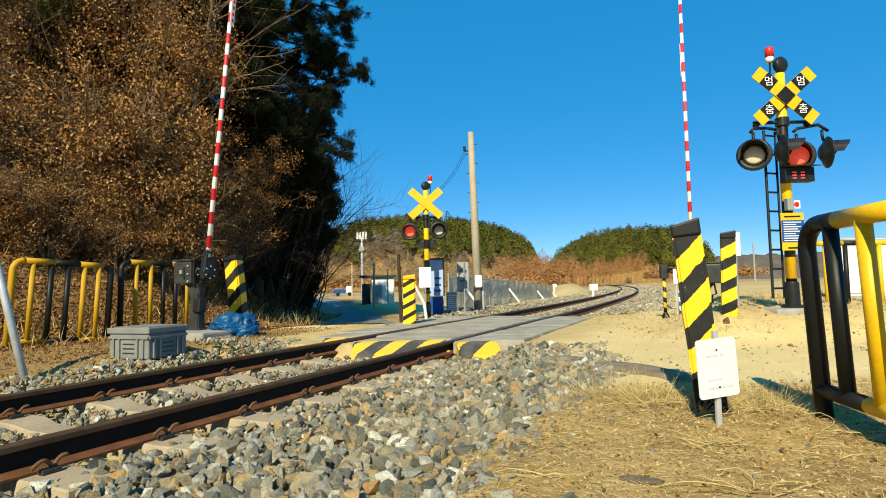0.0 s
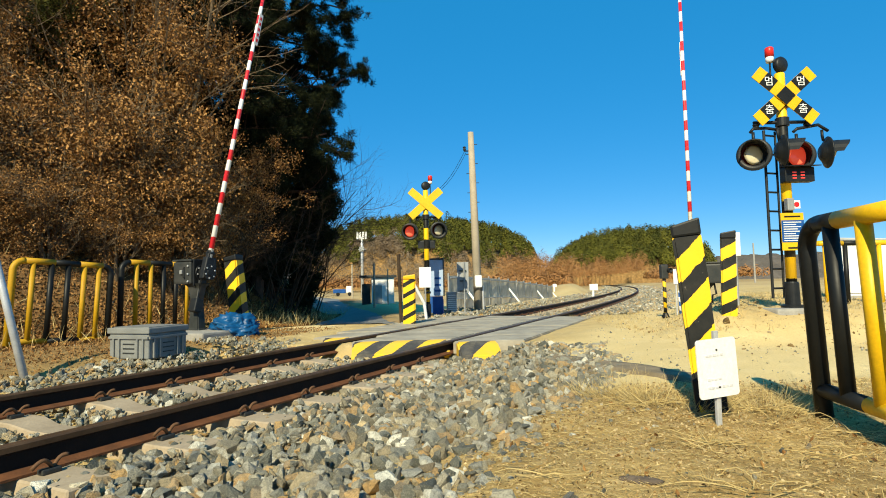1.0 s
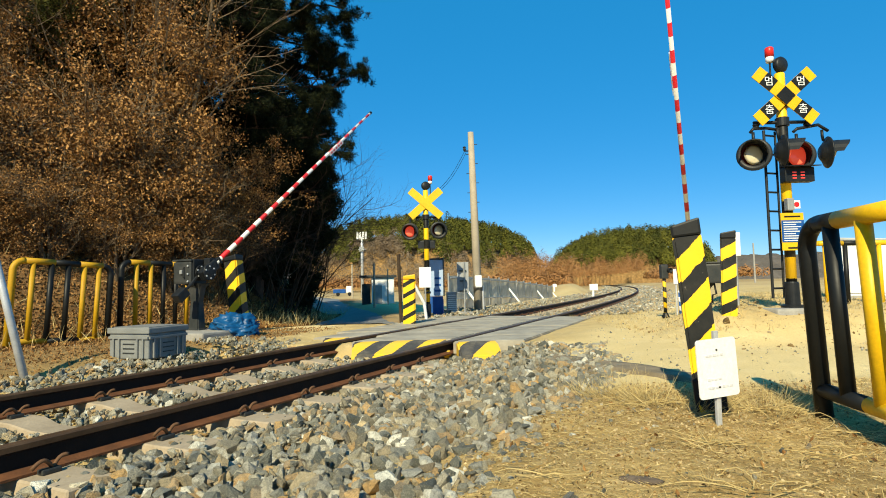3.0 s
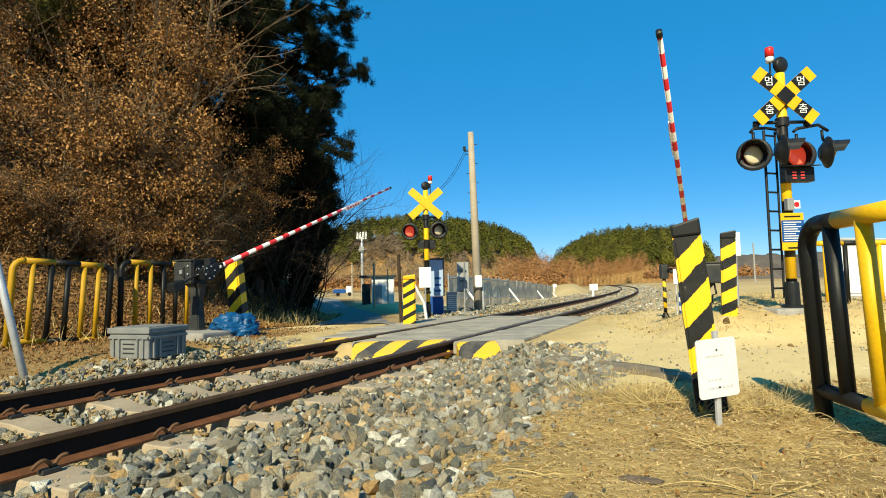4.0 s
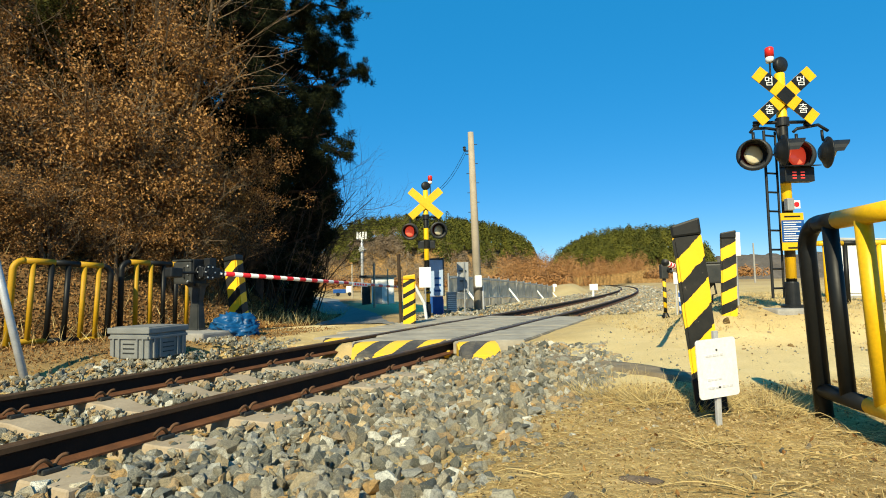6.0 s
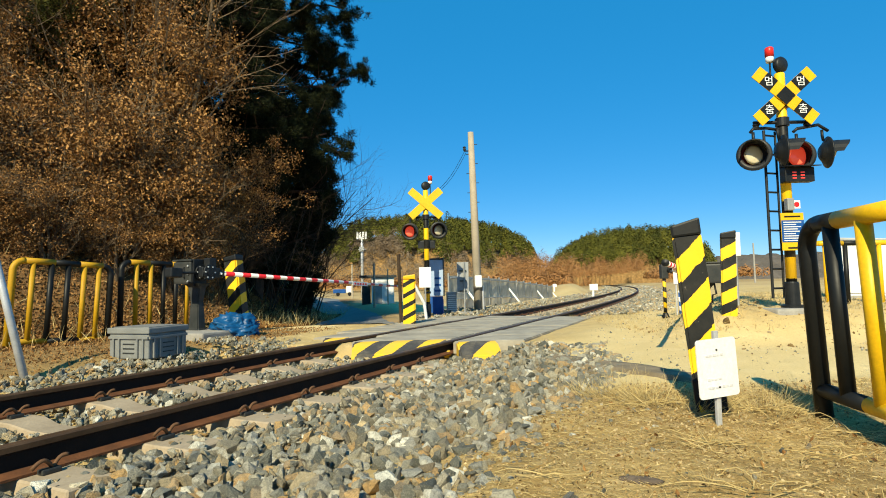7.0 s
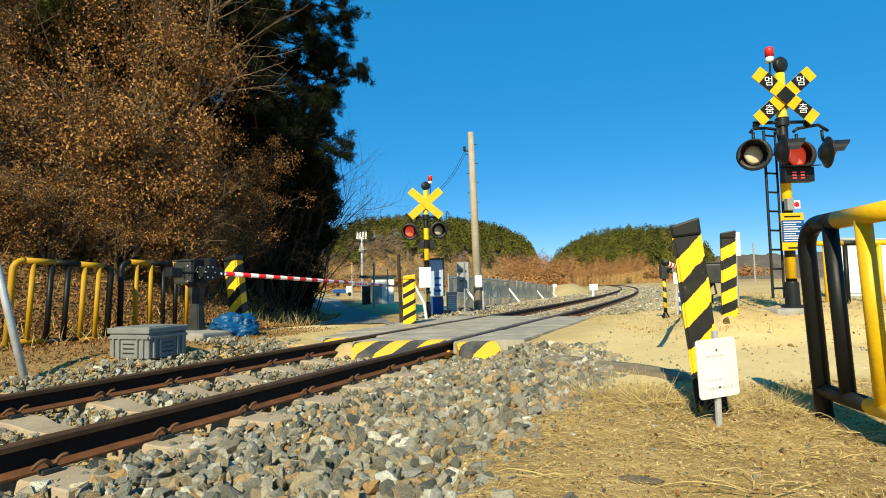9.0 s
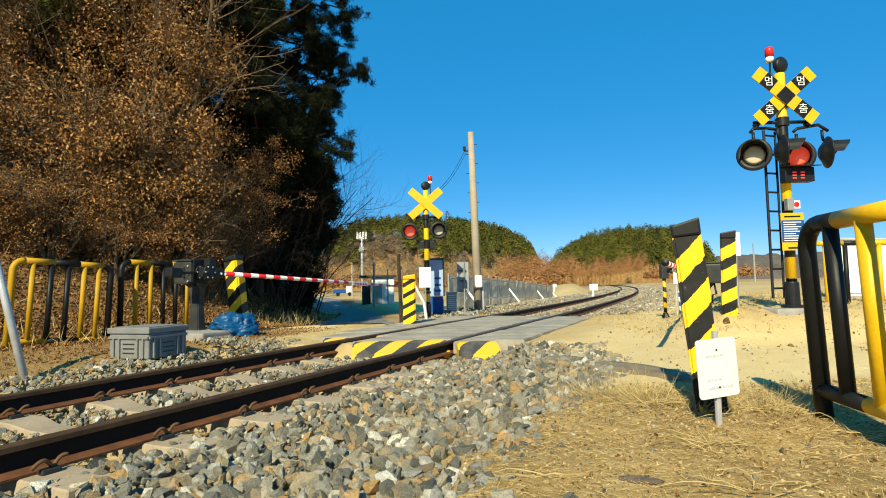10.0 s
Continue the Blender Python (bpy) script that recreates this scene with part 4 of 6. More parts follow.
near_bollard = bollard(1.445, 3.12, 1.08, 0.15, "leaning concrete bollard in worn black and yellow beside the dry grass", -22, (0, -5.2), -0.03, "bollard")
part("foot", box(0.158, 0.158, 0.21, 0, 0, 0, 0.014), M["black"], near_bollard, "worn black painted foot")
bollard(3.38, 6.75, 1.19, 0.165, "concrete bollard in black and yellow on the sandy bank", -24, (0, 1.5), 0.10, "bollard_bank")
bollard(-3.36, 9.40, 1.31, 0.23, "concrete bollard in black and yellow behind a blue tarpaulin", -12, (0, -7.0), -0.02, "bollard_slope")
bollard(-0.66, 10.75, 0.98, 0.23, "concrete bollard in black and yellow beside the lane", 2, (0, 0.5), -0.05, "bollard_lane", "yellow")

fence(frame_between((-5.59, 7.25, 0.0), (-4.98, 8.35, 0.0), -0.01, 3), 1.27, 1.16, 0.042, (0.18, 0.36, 0.53, 0.70, 0.86),
      ("dusty_yellow", "dusty_yellow", "black", "black", "dusty_yellow", "dusty_yellow", "black"), ((0, 0.36, "dusty_yellow"), (0.36, 0.68, "black"), (0.68, 1, "dusty_yellow")), label="dusty yellow and black pipe fence before the wooded slope")
fence(frame_between((-4.93, 8.62, 0.0), (-4.33, 9.85, 0.0), 0.005, 1), 1.38, 1.16, 0.042, (0.18, 0.36, 0.53, 0.70, 0.86),
      ("black", "dusty_yellow", "dusty_yellow", "black", "black", "dusty_yellow", "dusty_yellow"), ((0, 0.30, "dusty_yellow"), (0.30, 0.66, "black"), (0.66, 1, "dusty_yellow")), label="yellow and black pipe fence behind the barrier machine")
fence(pose(1.889, 2.872, 0.0, 2.37, 0, -96.2), 1.22, 0.967, 0.041, (0.183, 0.387, 0.57, 0.75, 0.90),
      ("black", "black", "yellow", "yellow", "black", "black", "yellow"), ((0, 0.167, "black"), (0.167, 0.6, "yellow"), (0.6, 1, "black")), label="glossy black and yellow pipe fence beside the sandy road", low=0.143,
      low_bands=((0, 0.31, "black"), (0.31, 0.6, "yellow"), (0.6, 1, "black")))
fence(frame_between((5.02, 7.75, 0.15), (6.5, 7.9, 0.15), 0.0, 0), 1.5, 1.02, 0.036, (0.16, 0.36, 0.53, 0.70, 0.86),
      ("yellow", "yellow", "black", "black", "yellow", "yellow", "black"), ((0, 0.30, "yellow"), (0.30, 0.62, "black"), (0.62, 1, "yellow")), label="yellow and black pipe fence beyond the signal mast")

barrier((-3.59, 8.5, 0.97), 67, 6.2, "black barrier machine on a column with its boom moving down", "red and white striped boom", "left")
barrier((4.44, 10.0, 0.81), -116, 5.6, "black barrier machine across the road with its boom moving down", "red and white striped boom", "right")
fd = part("foundation", box(0.80, 0.78, 0.26, 0, 0, 0, 0.03), M["concrete"])
fd.matrix_basis = pose(-3.54, 8.36, -0.15, 0, 0, 67)
tagged(fd, "low concrete foundation under the barrier machine", "foundation")


def cable_box():
    """A ribbed grey equipment box with an overhanging lid."""
    t = thing("equipment_box", pose(-3.44, 6.62, -0.045, 0, 0, 72), "grey ribbed plastic equipment box standing on the ballast", "box")
    part("body", box(0.56, 0.56, 0.28, 0, 0, 0, 0.015), M["boxgrey"], t)
    for a in range(4):
        for k in (-0.21, -0.13, 0.13, 0.21):
            r = part("rib", box(0.024, 0.024, 0.22, k, -0.288, 0.01, 0.006), M["boxgrey"], t)
            r.matrix_basis = pose(0, 0, 0, 0, 0, 90 * a)
        e = part("rib", box(0.56, 0.024, 0.03, 0, -0.288, 0.22, 0.006), M["boxgrey"], t)
        e.matrix_basis = pose(0, 0, 0, 0, 0, 90 * a)
        for z in (0.06, 0.11, 0.16):
            e = part("slot", box(0.16, 0.012, 0.012, 0, -0.284, z, 0.003), M["darkgrey"], t)
            e.matrix_basis = pose(0, 0, 0, 0, 0, 90 * a)
    part("lid", box(0.60, 0.60, 0.065, 0, 0, 0.28, 0.012), M["boxgrey"], t, "flat grey lid")
    part("lid_panel", box(0.50, 0.50, 0.008, 0, 0, 0.345, 0.003), M["boxgrey"], t)


cable_box()


def tarpaulin():
    bm = bmesh.new()
    bmesh.ops.create_icosphere(bm, subdivisions=5, radius=1)
    for v in bm.verts:
        c = v.co.copy()
        w = c + 0.35 * Vector((noise.noise(c * 1.9), noise.noise(c * 1.9 + Vector((7, 0, 0))), noise.noise(c * 1.9 + Vector((0, 9, 0)))))
        folds = abs(noise.noise(Vector((w.x * 2.2, w.y * 2.2, w.z * 6.5)))) + 0.6 * abs(noise.noise(Vector((w.x * 3.6, w.y * 3.6, w.z * 7)) + Vector((3, 1, 2))))
        r = 0.90 + 0.30 * noise.noise(c * 1.4) + 0.36 * folds
        v.co = Vector((c.x * 0.33 * r, c.y * 0.27 * r, max(c.z, -0.45) * 0.22 * r + 0.11))
    t = part("tarpaulin", bm, M["tarp"], smooth=True)
    t.matrix_basis = pose(-3.14, 8.62, gz(-3.14, 8.62) + 0.0, 0, 0, 20)
    tagged(t, "crumpled bundle of blue tarpaulin on the ground", "tarpaulin")


tarpaulin()


def guy_pipe():
    t = part("stay_pipe", tube([(-3.90, 5.30, -0.1), (-4.30, 5.45, 0.95), (-4.47, 5.51, 1.4)], 0.035, 14), M["galv"], smooth=True)
    tagged(t, "slanting galvanised steel pipe set in the ground", "pipe")


guy_pipe()


def small_sign():
    t = thing("warning_sign", pose(1.335, 2.80, gz(1.335, 2.80) - 0.06, 0, 0, 18), "small white sign with faded print on a short steel stake", "sign")
    part("stake", box(0.026, 0.02, 0.52, 0, 0.012, 0, 0.004), M["galv"], t)
    pb = bmesh.new()
    rim = [(sx * (0.120 - 0.016 + 0.016 * math.cos(a)), sz * (0.142 - 0.016 + 0.016 * math.sin(a))) for sx, sz, turn in ((1, 1, 0), (-1, 1, 1), (-1, -1, 0), (1, -1, 1))
           for a in (np.linspace(0, math.pi / 2, 5) if not turn else np.linspace(math.pi / 2, 0, 5))]
    front = pb.faces.new([pb.verts.new((x, -0.009, z + 0.343)) for x, z in rim])
    side = bmesh.ops.extrude_face_region(pb, geom=[front])
    bmesh.ops.translate(pb, vec=(0, 0.006, 0), verts=[q for q in side["geom"] if isinstance(q, bmesh.types.BMVert)])
    bmesh.ops.recalc_face_normals(pb, faces=pb.faces)
    p = part("plate", pb, M["white"], t)
    p.matrix_basis = pose(0.008, 0, 0, 0, -3.0, 0)
    rr = np.random.default_rng(2)
    grey = plain("faded_print", (0.55, 0.56, 0.60), (0.66, 0.66, 0.68), 20, 0.6)
    for z, n in ((0.40, 5), (0.285, 4), (0.245, 7)):
        for k in range(n):
            part("text_bar", box(0.018, 0.002, 0.014 * rr.uniform(0.6, 1), -0.06 + 0.022 * k, -0.0102, z, 0.0004), grey, p)
    for z in (0.25, 0.43):
        part("rivet", lathe([(0.001, 0), (0.006, 0), (0.004, 0.004), (0.001, 0.004)], 10, m=pose(0, -0.009, z, 90, 0, 0)), M["darkgrey"], p)


small_sign()


def lane_furniture():
    """Boards, posts and cabinets on the far side of the track."""
    t = thing("notice_board", pose(-0.19, 13.8, -0.05, 0, 0, -8), "tall pale blue notice board with a dark blue lower field", "notice board")
    part("board", box(0.40, 0.06, 0.88, 0, 0, 0.50, 0.01), M["paleblue"], t)
    part("lower_field", box(0.345, 0.012, 0.40, 0, -0.037, 0.09, 0.004), M["blue"], t, "dark blue enamel panel")
    part("lower_back", box(0.36, 0.05, 0.42, 0, 0, 0.0, 0.01), M["blue"], t)
    for z in (0.60, 0.74, 0.90):
        part("text_bar", box(0.16, 0.004, 0.05, 0.05, -0.033, z, 0.001), M["blue"], t)
    for x in (-0.195, 0.195):
        part("frame", box(0.025, 0.09, 0.90, x, 0, 0.49, 0.006), M["darkgrey"], t)
    part("frame", box(0.42, 0.09, 0.035, 0, 0, 1.38, 0.01), M["darkgrey"], t)
    w = thing("white_plate", pose(-0.42, 12.85, 0.66), "white enamel plate fixed behind the crossing signal", "sign")
    part("plate", box(0.27, 0.02, 0.46, 0, 0, 0, 0.006), M["white"], w)
    part("stand", tube([(0, 0.02, -0.72), (0, 0.02, 0.40)], 0.02, 8), M["steelgrey"], w)
    g = thing("grey_sign", pose(0.50, 14.6, -0.05, 0, 0, 4), "grey sheet sign seen from its back with cross bars", "sign")
    part("sheet", box(0.30, 0.015, 0.80, 0, 0.03, 0.54, 0.004), M["steelgrey"], g)
    for z in (0.58, 0.84, 1.10):
        part("cross_bar", box(0.18, 0.03, 0.03, 0.0, 0.0, z, 0.004), M["darkgrey"], g)
    part("post", tube([(0.03, -0.02, 0.0), (0.03, -0.02, 1.34)], 0.02, 8), M["steelgrey"], g)
    part("base", box(0.36, 0.3, 0.06, 0.03, 0, 0.0, 0.01), M["concrete"], g)
    # a louvred relay box on a rack
    v = thing("louvre_box", pose(0.2, 14.9, -0.1, 0, 0, 5), "pale louvred steel box beside the notice board", "cabinet")
    part("case", box(0.26, 0.24, 0.62, 0, 0, 0.0, 0.01), M["steelgrey"], v)
    for k in range(10):
        part("louvre", box(0.22, 0.03, 0.02, 0, -0.13, 0.06 + 0.052 * k, 0.004), M["white"], v)
    # utility pole
    u = thing("utility_pole", pose(0.98, 16.1, -0.3, 0, -1.2, 0), "round concrete utility pole with step bolts and a white box", "utility pole")
    part("shaft", lathe([(0.125, 0.0), (0.105, 3.0), (0.082, 5.4), (0.02, 5.42)], 20), M["pole"], u, smooth=True)
    for k in range(14):
        s = 1 if k % 2 else -1
        part("step_bolt", tube([(0, 0, 1.4 + 0.28 * k), (s * 0.17, 0, 1.4 + 0.28 * k)], 0.01, 6), M["darkgrey"], u)
    part("meter_box", box(0.20, 0.14, 0.34, 0.02, -0.16, 0.92, 0.03), M["white"], u, "small white meter box")
    part("pipe", tube([(0.14, -0.05, 0.0), (0.14, -0.05, 0.95)], 0.03, 8), M["galv"], u)
    part("insulator_arm", tube([(-0.22, 0, 4.86), (0.05, 0, 4.86)], 0.02, 8), M["blackmetal"], u)
    part("insulator", lathe([(0.02, 4.86), (0.05, 4.90), (0.03, 4.94), (0.05, 4.98), (0.01, 5.0)], 12, m=pose(-0.2, 0, 0)), M["darkgrey"], u)
    ca = thing("cable", pose(0, 0, 0), "thin black overhead cables from the pole to the signal", "cable")
    for k, z0 in ((0, 4.62), (1, 4.50)):
        a, b = Vector((0.72, 16.05, z0)), Vector((-0.36 + 0.04 * k, 13.1, 2.75))
        pts = [a.lerp(b, i / 10) - Vector((0, 0, 0.22 * math.sin(math.pi * i / 10))) for i in range(11)]
        part("wire", tube(pts, 0.006, 6), M["black"], ca)
    # dark fence post and white brace by the lane
    d = part("dark_post", tube([(-1.0, 13.2, -0.4), (-1.02, 13.2, 0.55), (-1.05, 13.2, 1.45)], 0.04, 8), M["twig"])
    tagged(d, "dark weathered wooden post beside the lane", "post")
    b = part("white_brace", tube([(-0.66, 12.5, 0.74), (-0.44, 12.6, 0.30), (-0.40, 12.62, -0.05)], 0.035, 8), M["white"])
    tagged(b, "white slanting brace pipe beside the bollard", "pipe")


lane_furniture()


def panel_wall():
    """A site fence of grey sheets between steel posts, with slanting stays."""
    t = thing("panel_fence", pose(0, 0, 0), "grey weathered panel fence with steel posts along the track", "fence")
    a, b = Vector((0.15, 17.2, 0)), Vector((6.3, 33.0, 0))
    n = 12
    mat = plain("grey_sheet", (0.68, 0.62, 0.49), (0.36, 0.32, 0.24), 1.6, 0.9, bump=0.5, fine=9, lo=0.4, hi=0.68, dist=0.03)
    ang = math.degrees(math.atan2(b.y - a.y, b.x - a.x))
    for i in range(n + 1):
        f = i / n
        p = a.lerp(b, f)
        top = 1.02 - 0.50 * f ** 1.4
        q = part("post", box(0.05, 0.05, 1.9, 0, 0, top - 1.85, 0.008), M["steelgrey"], t)
        q.matrix_basis = pose(p.x, p.y, 0, 0, 0, ang)
        if i < n:
            c = a.lerp(b, (i + 0.5) / n)
            w = (b - a).length / n - 0.08
            bm = box(w, 0.03, 1.75, 0, 0, 0, 0.006)
            bmesh.ops.subdivide_edges(bm, edges=[e for e in bm.edges if e.calc_length() > 0.5], cuts=5, use_grid_fill=True)
            for v in bm.verts:
                v.co.y += 0.05 * noise.noise(v.co * 1.7 + Vector((i * 3.1, 0, 0)))
            s = part("panel", bm, mat, t)
            s.matrix_basis = pose(c.x, c.y, top - 1.78 - 0.006 * (i % 3), 0, 0, ang)
            for z in (-0.1, -0.75):
                q = part("rail", tube([(-w / 2, -0.06, z), (w / 2, -0.06, z)], 0.02, 6), M["steelgrey"], t)
                q.matrix_basis = pose(c.x, c.y, top, 0, 0, ang)
        if i in (1, 5, 9, 12):
            p2 = p + Vector((0.75, -0.35, 0))
            part("stay", tube([(p.x, p.y - 0.05, top - 0.35), (p2.x, p2.y, top - 1.4)], 0.04, 8), M["white"], t, "pale slanting stay")


panel_wall()


def far_things():
    # shed beside the lane
    s = thing("shed", pose(-3.25, 30.0, -0.45, 0, 0, 8), "small white shed with a dark flat roof beside the lane", "shed")
    part("wall", box(1.15, 1.6, 1.62, 0, 0, 0, 0.02), M["white"], s)
    part("roof", box(1.9, 1.9, 0.12, -0.25, 0, 1.62, 0.02), M["darkgrey"], s)
    part("door", box(0.4, 0.03, 1.2, -0.25, -0.81, 0.02, 0.01), M["steelgrey"], s)
    part("lean_to", box(0.45, 1.2, 1.3, -0.85, 0.1, 0, 0.02), M["darkgrey"], s)
    # antenna mast
    a = thing("antenna_mast", pose(-6.9, 48, -1.0), "slender grey antenna mast with white panel antennas", "antenna mast")
    part("shaft", lathe([(0.14, 0), (0.10, 5.9), (0.02, 6.0)], 12), M["galv"], a, smooth=True)
    for x in (-0.34, -0.12, 0.12, 0.36):
        part("panel_antenna", box(0.16, 0.10, 0.62, x, -0.15, 5.75, 0.02), M["white"], a, "white panel antenna")
    part("ring", tube([(-0.45, -0.05, 5.9), (0.45, -0.05, 5.9)], 0.03, 8), M["galv"], a)
    part("ring", tube([(-0.3, -0.05, 4.9), (0.3, -0.05, 4.9)], 0.03, 8), M["galv"], a)
    part("relay_unit", box(0.4, 0.2, 0.4, 0, -0.15, 4.7, 0.02), M["steelgrey"], a)
    for x, y, h, r in ((-2.95, 24.0, 1.95, 0.05), (-2.62, 26.5, 1.7, 0.035), (-7.6, 47, 2.9, 0.08)):
        p = part("pole", lathe([(r, 0), (r * 0.8, h), (0.005, h + 0.01)], 12), M["pole"])
        p.matrix_basis = pose(x, y, gz(x, y) - 0.05)
        tagged(p, "thin pale wooden pole beside the lane", "pole", "poles along the lane")
    # small truck parked far down the lane
    v = thing("parked_truck", pose(-10.6, 60, gz(-10.6, 60) + 0.03, 0, 0, 10), "small blue and white parked farm truck", "truck")
    part("cab", box(0.75, 0.9, 0.75, 0.62, 0, 0.28, 0.12), M["white"], v)
    part("windscreen", box(0.03, 0.74, 0.32, 0.985, 0, 0.64, 0.01, m=pose(0, 0, 0, 0, -10, 0)), M["black"], v)
    part("bed", box(1.3, 0.95, 0.42, -0.45, 0, 0.30, 0.03), M["blue"], v, "blue load bed")
    for x in (0.6, -0.6):
        for y in (-0.42, 0.42):
            part("wheel", lathe([(0.001, -0.07), (0.17, -0.07), (0.2, -0.04), (0.2, 0.04), (0.17, 0.07), (0.001, 0.07)], 16, m=pose(x, y, 0.2, 90, 0, 0)), M["black"], v)
    # white marker beside the bend and its twin
    for x, y, k in ((7.95, 30.2, 1.3), (7.6, 39, 0.8)):
        w = thing("track_marker", pose(x, y, gz(x, y) - 0.02, 0, 0, 0), "small white marker board beside the track bend", "marker", "markers of the track")
        part("leg", box(0.10, 0.08, 0.52 * k, 0, 0, 0, 0.01), M["white"], w)
        part("board", box(0.34 * k, 0.05, 0.26 * k, 0.03, -0.03, 0.42 * k, 0.01), M["white"], w)
    # short blue and white marker post with a white plate
    x, y = 4.17, 10.0
    q = thing("marker_post", pose(x, y, gz(x, y) - 0.03), "short blue and white banded post beside a white plate", "post")
    part("shaft", lathe([(0.036, 0.0), (0.036, 0.44), (0.01, 0.45)], 12), striped("blue_white_bands", (0.02, 0.10, 0.36), (0.78, 0.78, 0.75), (0.4, 0, 1), 0.16, 0.5, 0, 0.45, 0.1), q, smooth=True)
    part("stand", tube([(-0.05, 0.05, 0.0), (-0.05, 0.05, 0.80)], 0.014, 8), M["galv"], q)
    part("plate", box(0.10, 0.012, 0.26, -0.05, 0.03, 0.56, 0.004), M["white"], q)
    # stand that receives the boom, with a small box on top
    x, y = 4.03, 10.35
    q = thing("detector_post", pose(x, y, gz(x, y)), "black and yellow post with a small grey detector box", "post")
    part("shaft", lathe([(0.032, 0.08), (0.032, 0.72), (0.01, 0.73)], 12), striped("thin_post_bands", YEL, BLK, (0.5, 0, 1), 0.19, 0.5), q, smooth=True)
    part("foot", lathe([(0.001, 0), (0.07, 0), (0.07, 0.03), (0.04, 0.10), (0.001, 0.10)], 12), M["black"], q)
    part("detector_box", box(0.13, 0.13, 0.26, 0, 0, 0.72, 0.02), M["darkgrey"], q, "grey detector box")
    part("eye", lathe([(0.001, 0), (0.04, 0), (0.05, 0.08), (0.04, 0.085), (0.001, 0.04)], 14, m=pose(0.06, -0.03, 0.87, 90, 0, 20)), M["blackmetal"], q)
    # white reflector box behind the far bollard of the bank
    x, y = 3.95, 7.6
    q = thing("reflector_post", pose(x, y, gz(x, y) - 0.05), "slim grey post with a white box on top", "post")
    part("shaft", tube([(-0.02, 0, 0), (-0.02, 0, 0.8)], 0.025, 8), M["steelgrey"], q)
    part("case", box(0.085, 0.07, 0.32, 0, 0, 0.72, 0.01), M["white"], q)
    # equipment cabinet beyond the fence
    x, y = 7.0, 9.4
    q = thing("equipment_cabinet", pose(x, y, gz(x, y) - 0.05, 0, 0, -24), "white steel equipment cabinet with a sloping roof", "cabinet")
    part("case", box(0.95, 0.7, 0.88, 0, 0, 0.06, 0.015), M["white"], q)
    part("roof", box(1.05, 0.82, 0.05, 0, 0, 0.94, 0.012, m=pose(0, 0, 0, 0, 4, 0)), M["steelgrey"], q)
    part("base", box(1.0, 0.75, 0.10, 0, 0, -0.03, 0.01), M["concrete"], q)
    for k in (-0.24, 0.24):
        dr = part("door", box(0.44, 0.02, 0.78, k, -0.36, 0.11, 0.008), M["white"], q)
        part("handle", box(0.02, 0.03, 0.12, k + (0.16 if k < 0 else -0.16), -0.38, 0.45, 0.004), M["darkgrey"], dr)


far_things()


# ---- plants ----
class Wood:
    """Gathers tapered branches as thin tubes."""

    def __init__(self, seed):
        self.v, self.f, self.tips = [], [], []
        self.r = np.random.default_rng(seed)

    def limb(self, pts, r0, r1, sides=5):
        base = len(self.v)
        n = len(pts)
        for i, p in enumerate(pts):
            d = (pts[min(i + 1, n - 1)] - pts[max(i - 1, 0)])
            d = d / (np.linalg.norm(d) + 1e-9)
            a = np.cross(d, (0.31, 0.87, 0.38))
            a /= np.linalg.norm(a) + 1e-9
            b = np.cross(d, a)
            rad = r0 + (r1 - r0) * i / (n - 1)
            for k in range(sides):
                t = k * math.tau / sides
                self.v.append(p + rad * (math.cos(t) * a + math.sin(t) * b))
        for i in range(n - 1):
            for k in range(sides):
                q = base + i * sides
                self.f.append((q + k, q + (k + 1) % sides, q + sides + (k + 1) % sides, q + sides + k))

    def grow(self, p, d, length, rad, depth, spread, rise, kids=4, wander=0.18, low=0.3):
        n = 6 if depth > 1 else 4
        pts = [np.array(p, float)]
        d = np.array(d, float)
        for _ in range(n):
            d = d + self.r.normal(size=3) * wander
            d[2] += rise
            d /= np.linalg.norm(d)
            pts.append(pts[-1] + d * length / n)
        self.limb(pts, rad, rad * 0.35, 6 if rad > 0.03 else 4 if rad > 0.012 else 3)
        if depth == 0:
            self.tips.extend(pts[2:])
            return
        if depth == 1:
            self.tips.extend(pts[3:])
        for k in range(kids):
            t = low + (1 - low) * (k + self.r.uniform(0, 1)) / kids
            i = min(int(t * n), n - 1)
            q = pts[i] + (pts[i + 1] - pts[i]) * (t * n - i)
            side = self.r.normal(size=3)
            side -= d * side.dot(d)
            side /= np.linalg.norm(side)
            e = d * (1 - spread) + side * spread
            self.grow(q, e / np.linalg.norm(e), length * self.r.uniform(0.42, 0.68) * (1.1 - 0.4 * t), rad * 0.42, depth - 1, spread, rise, kids, wander, 0.2)

    def mesh(self, name, material, parent):
        return quad_object(name, np.array(self.v), np.array(self.f), material, parent)


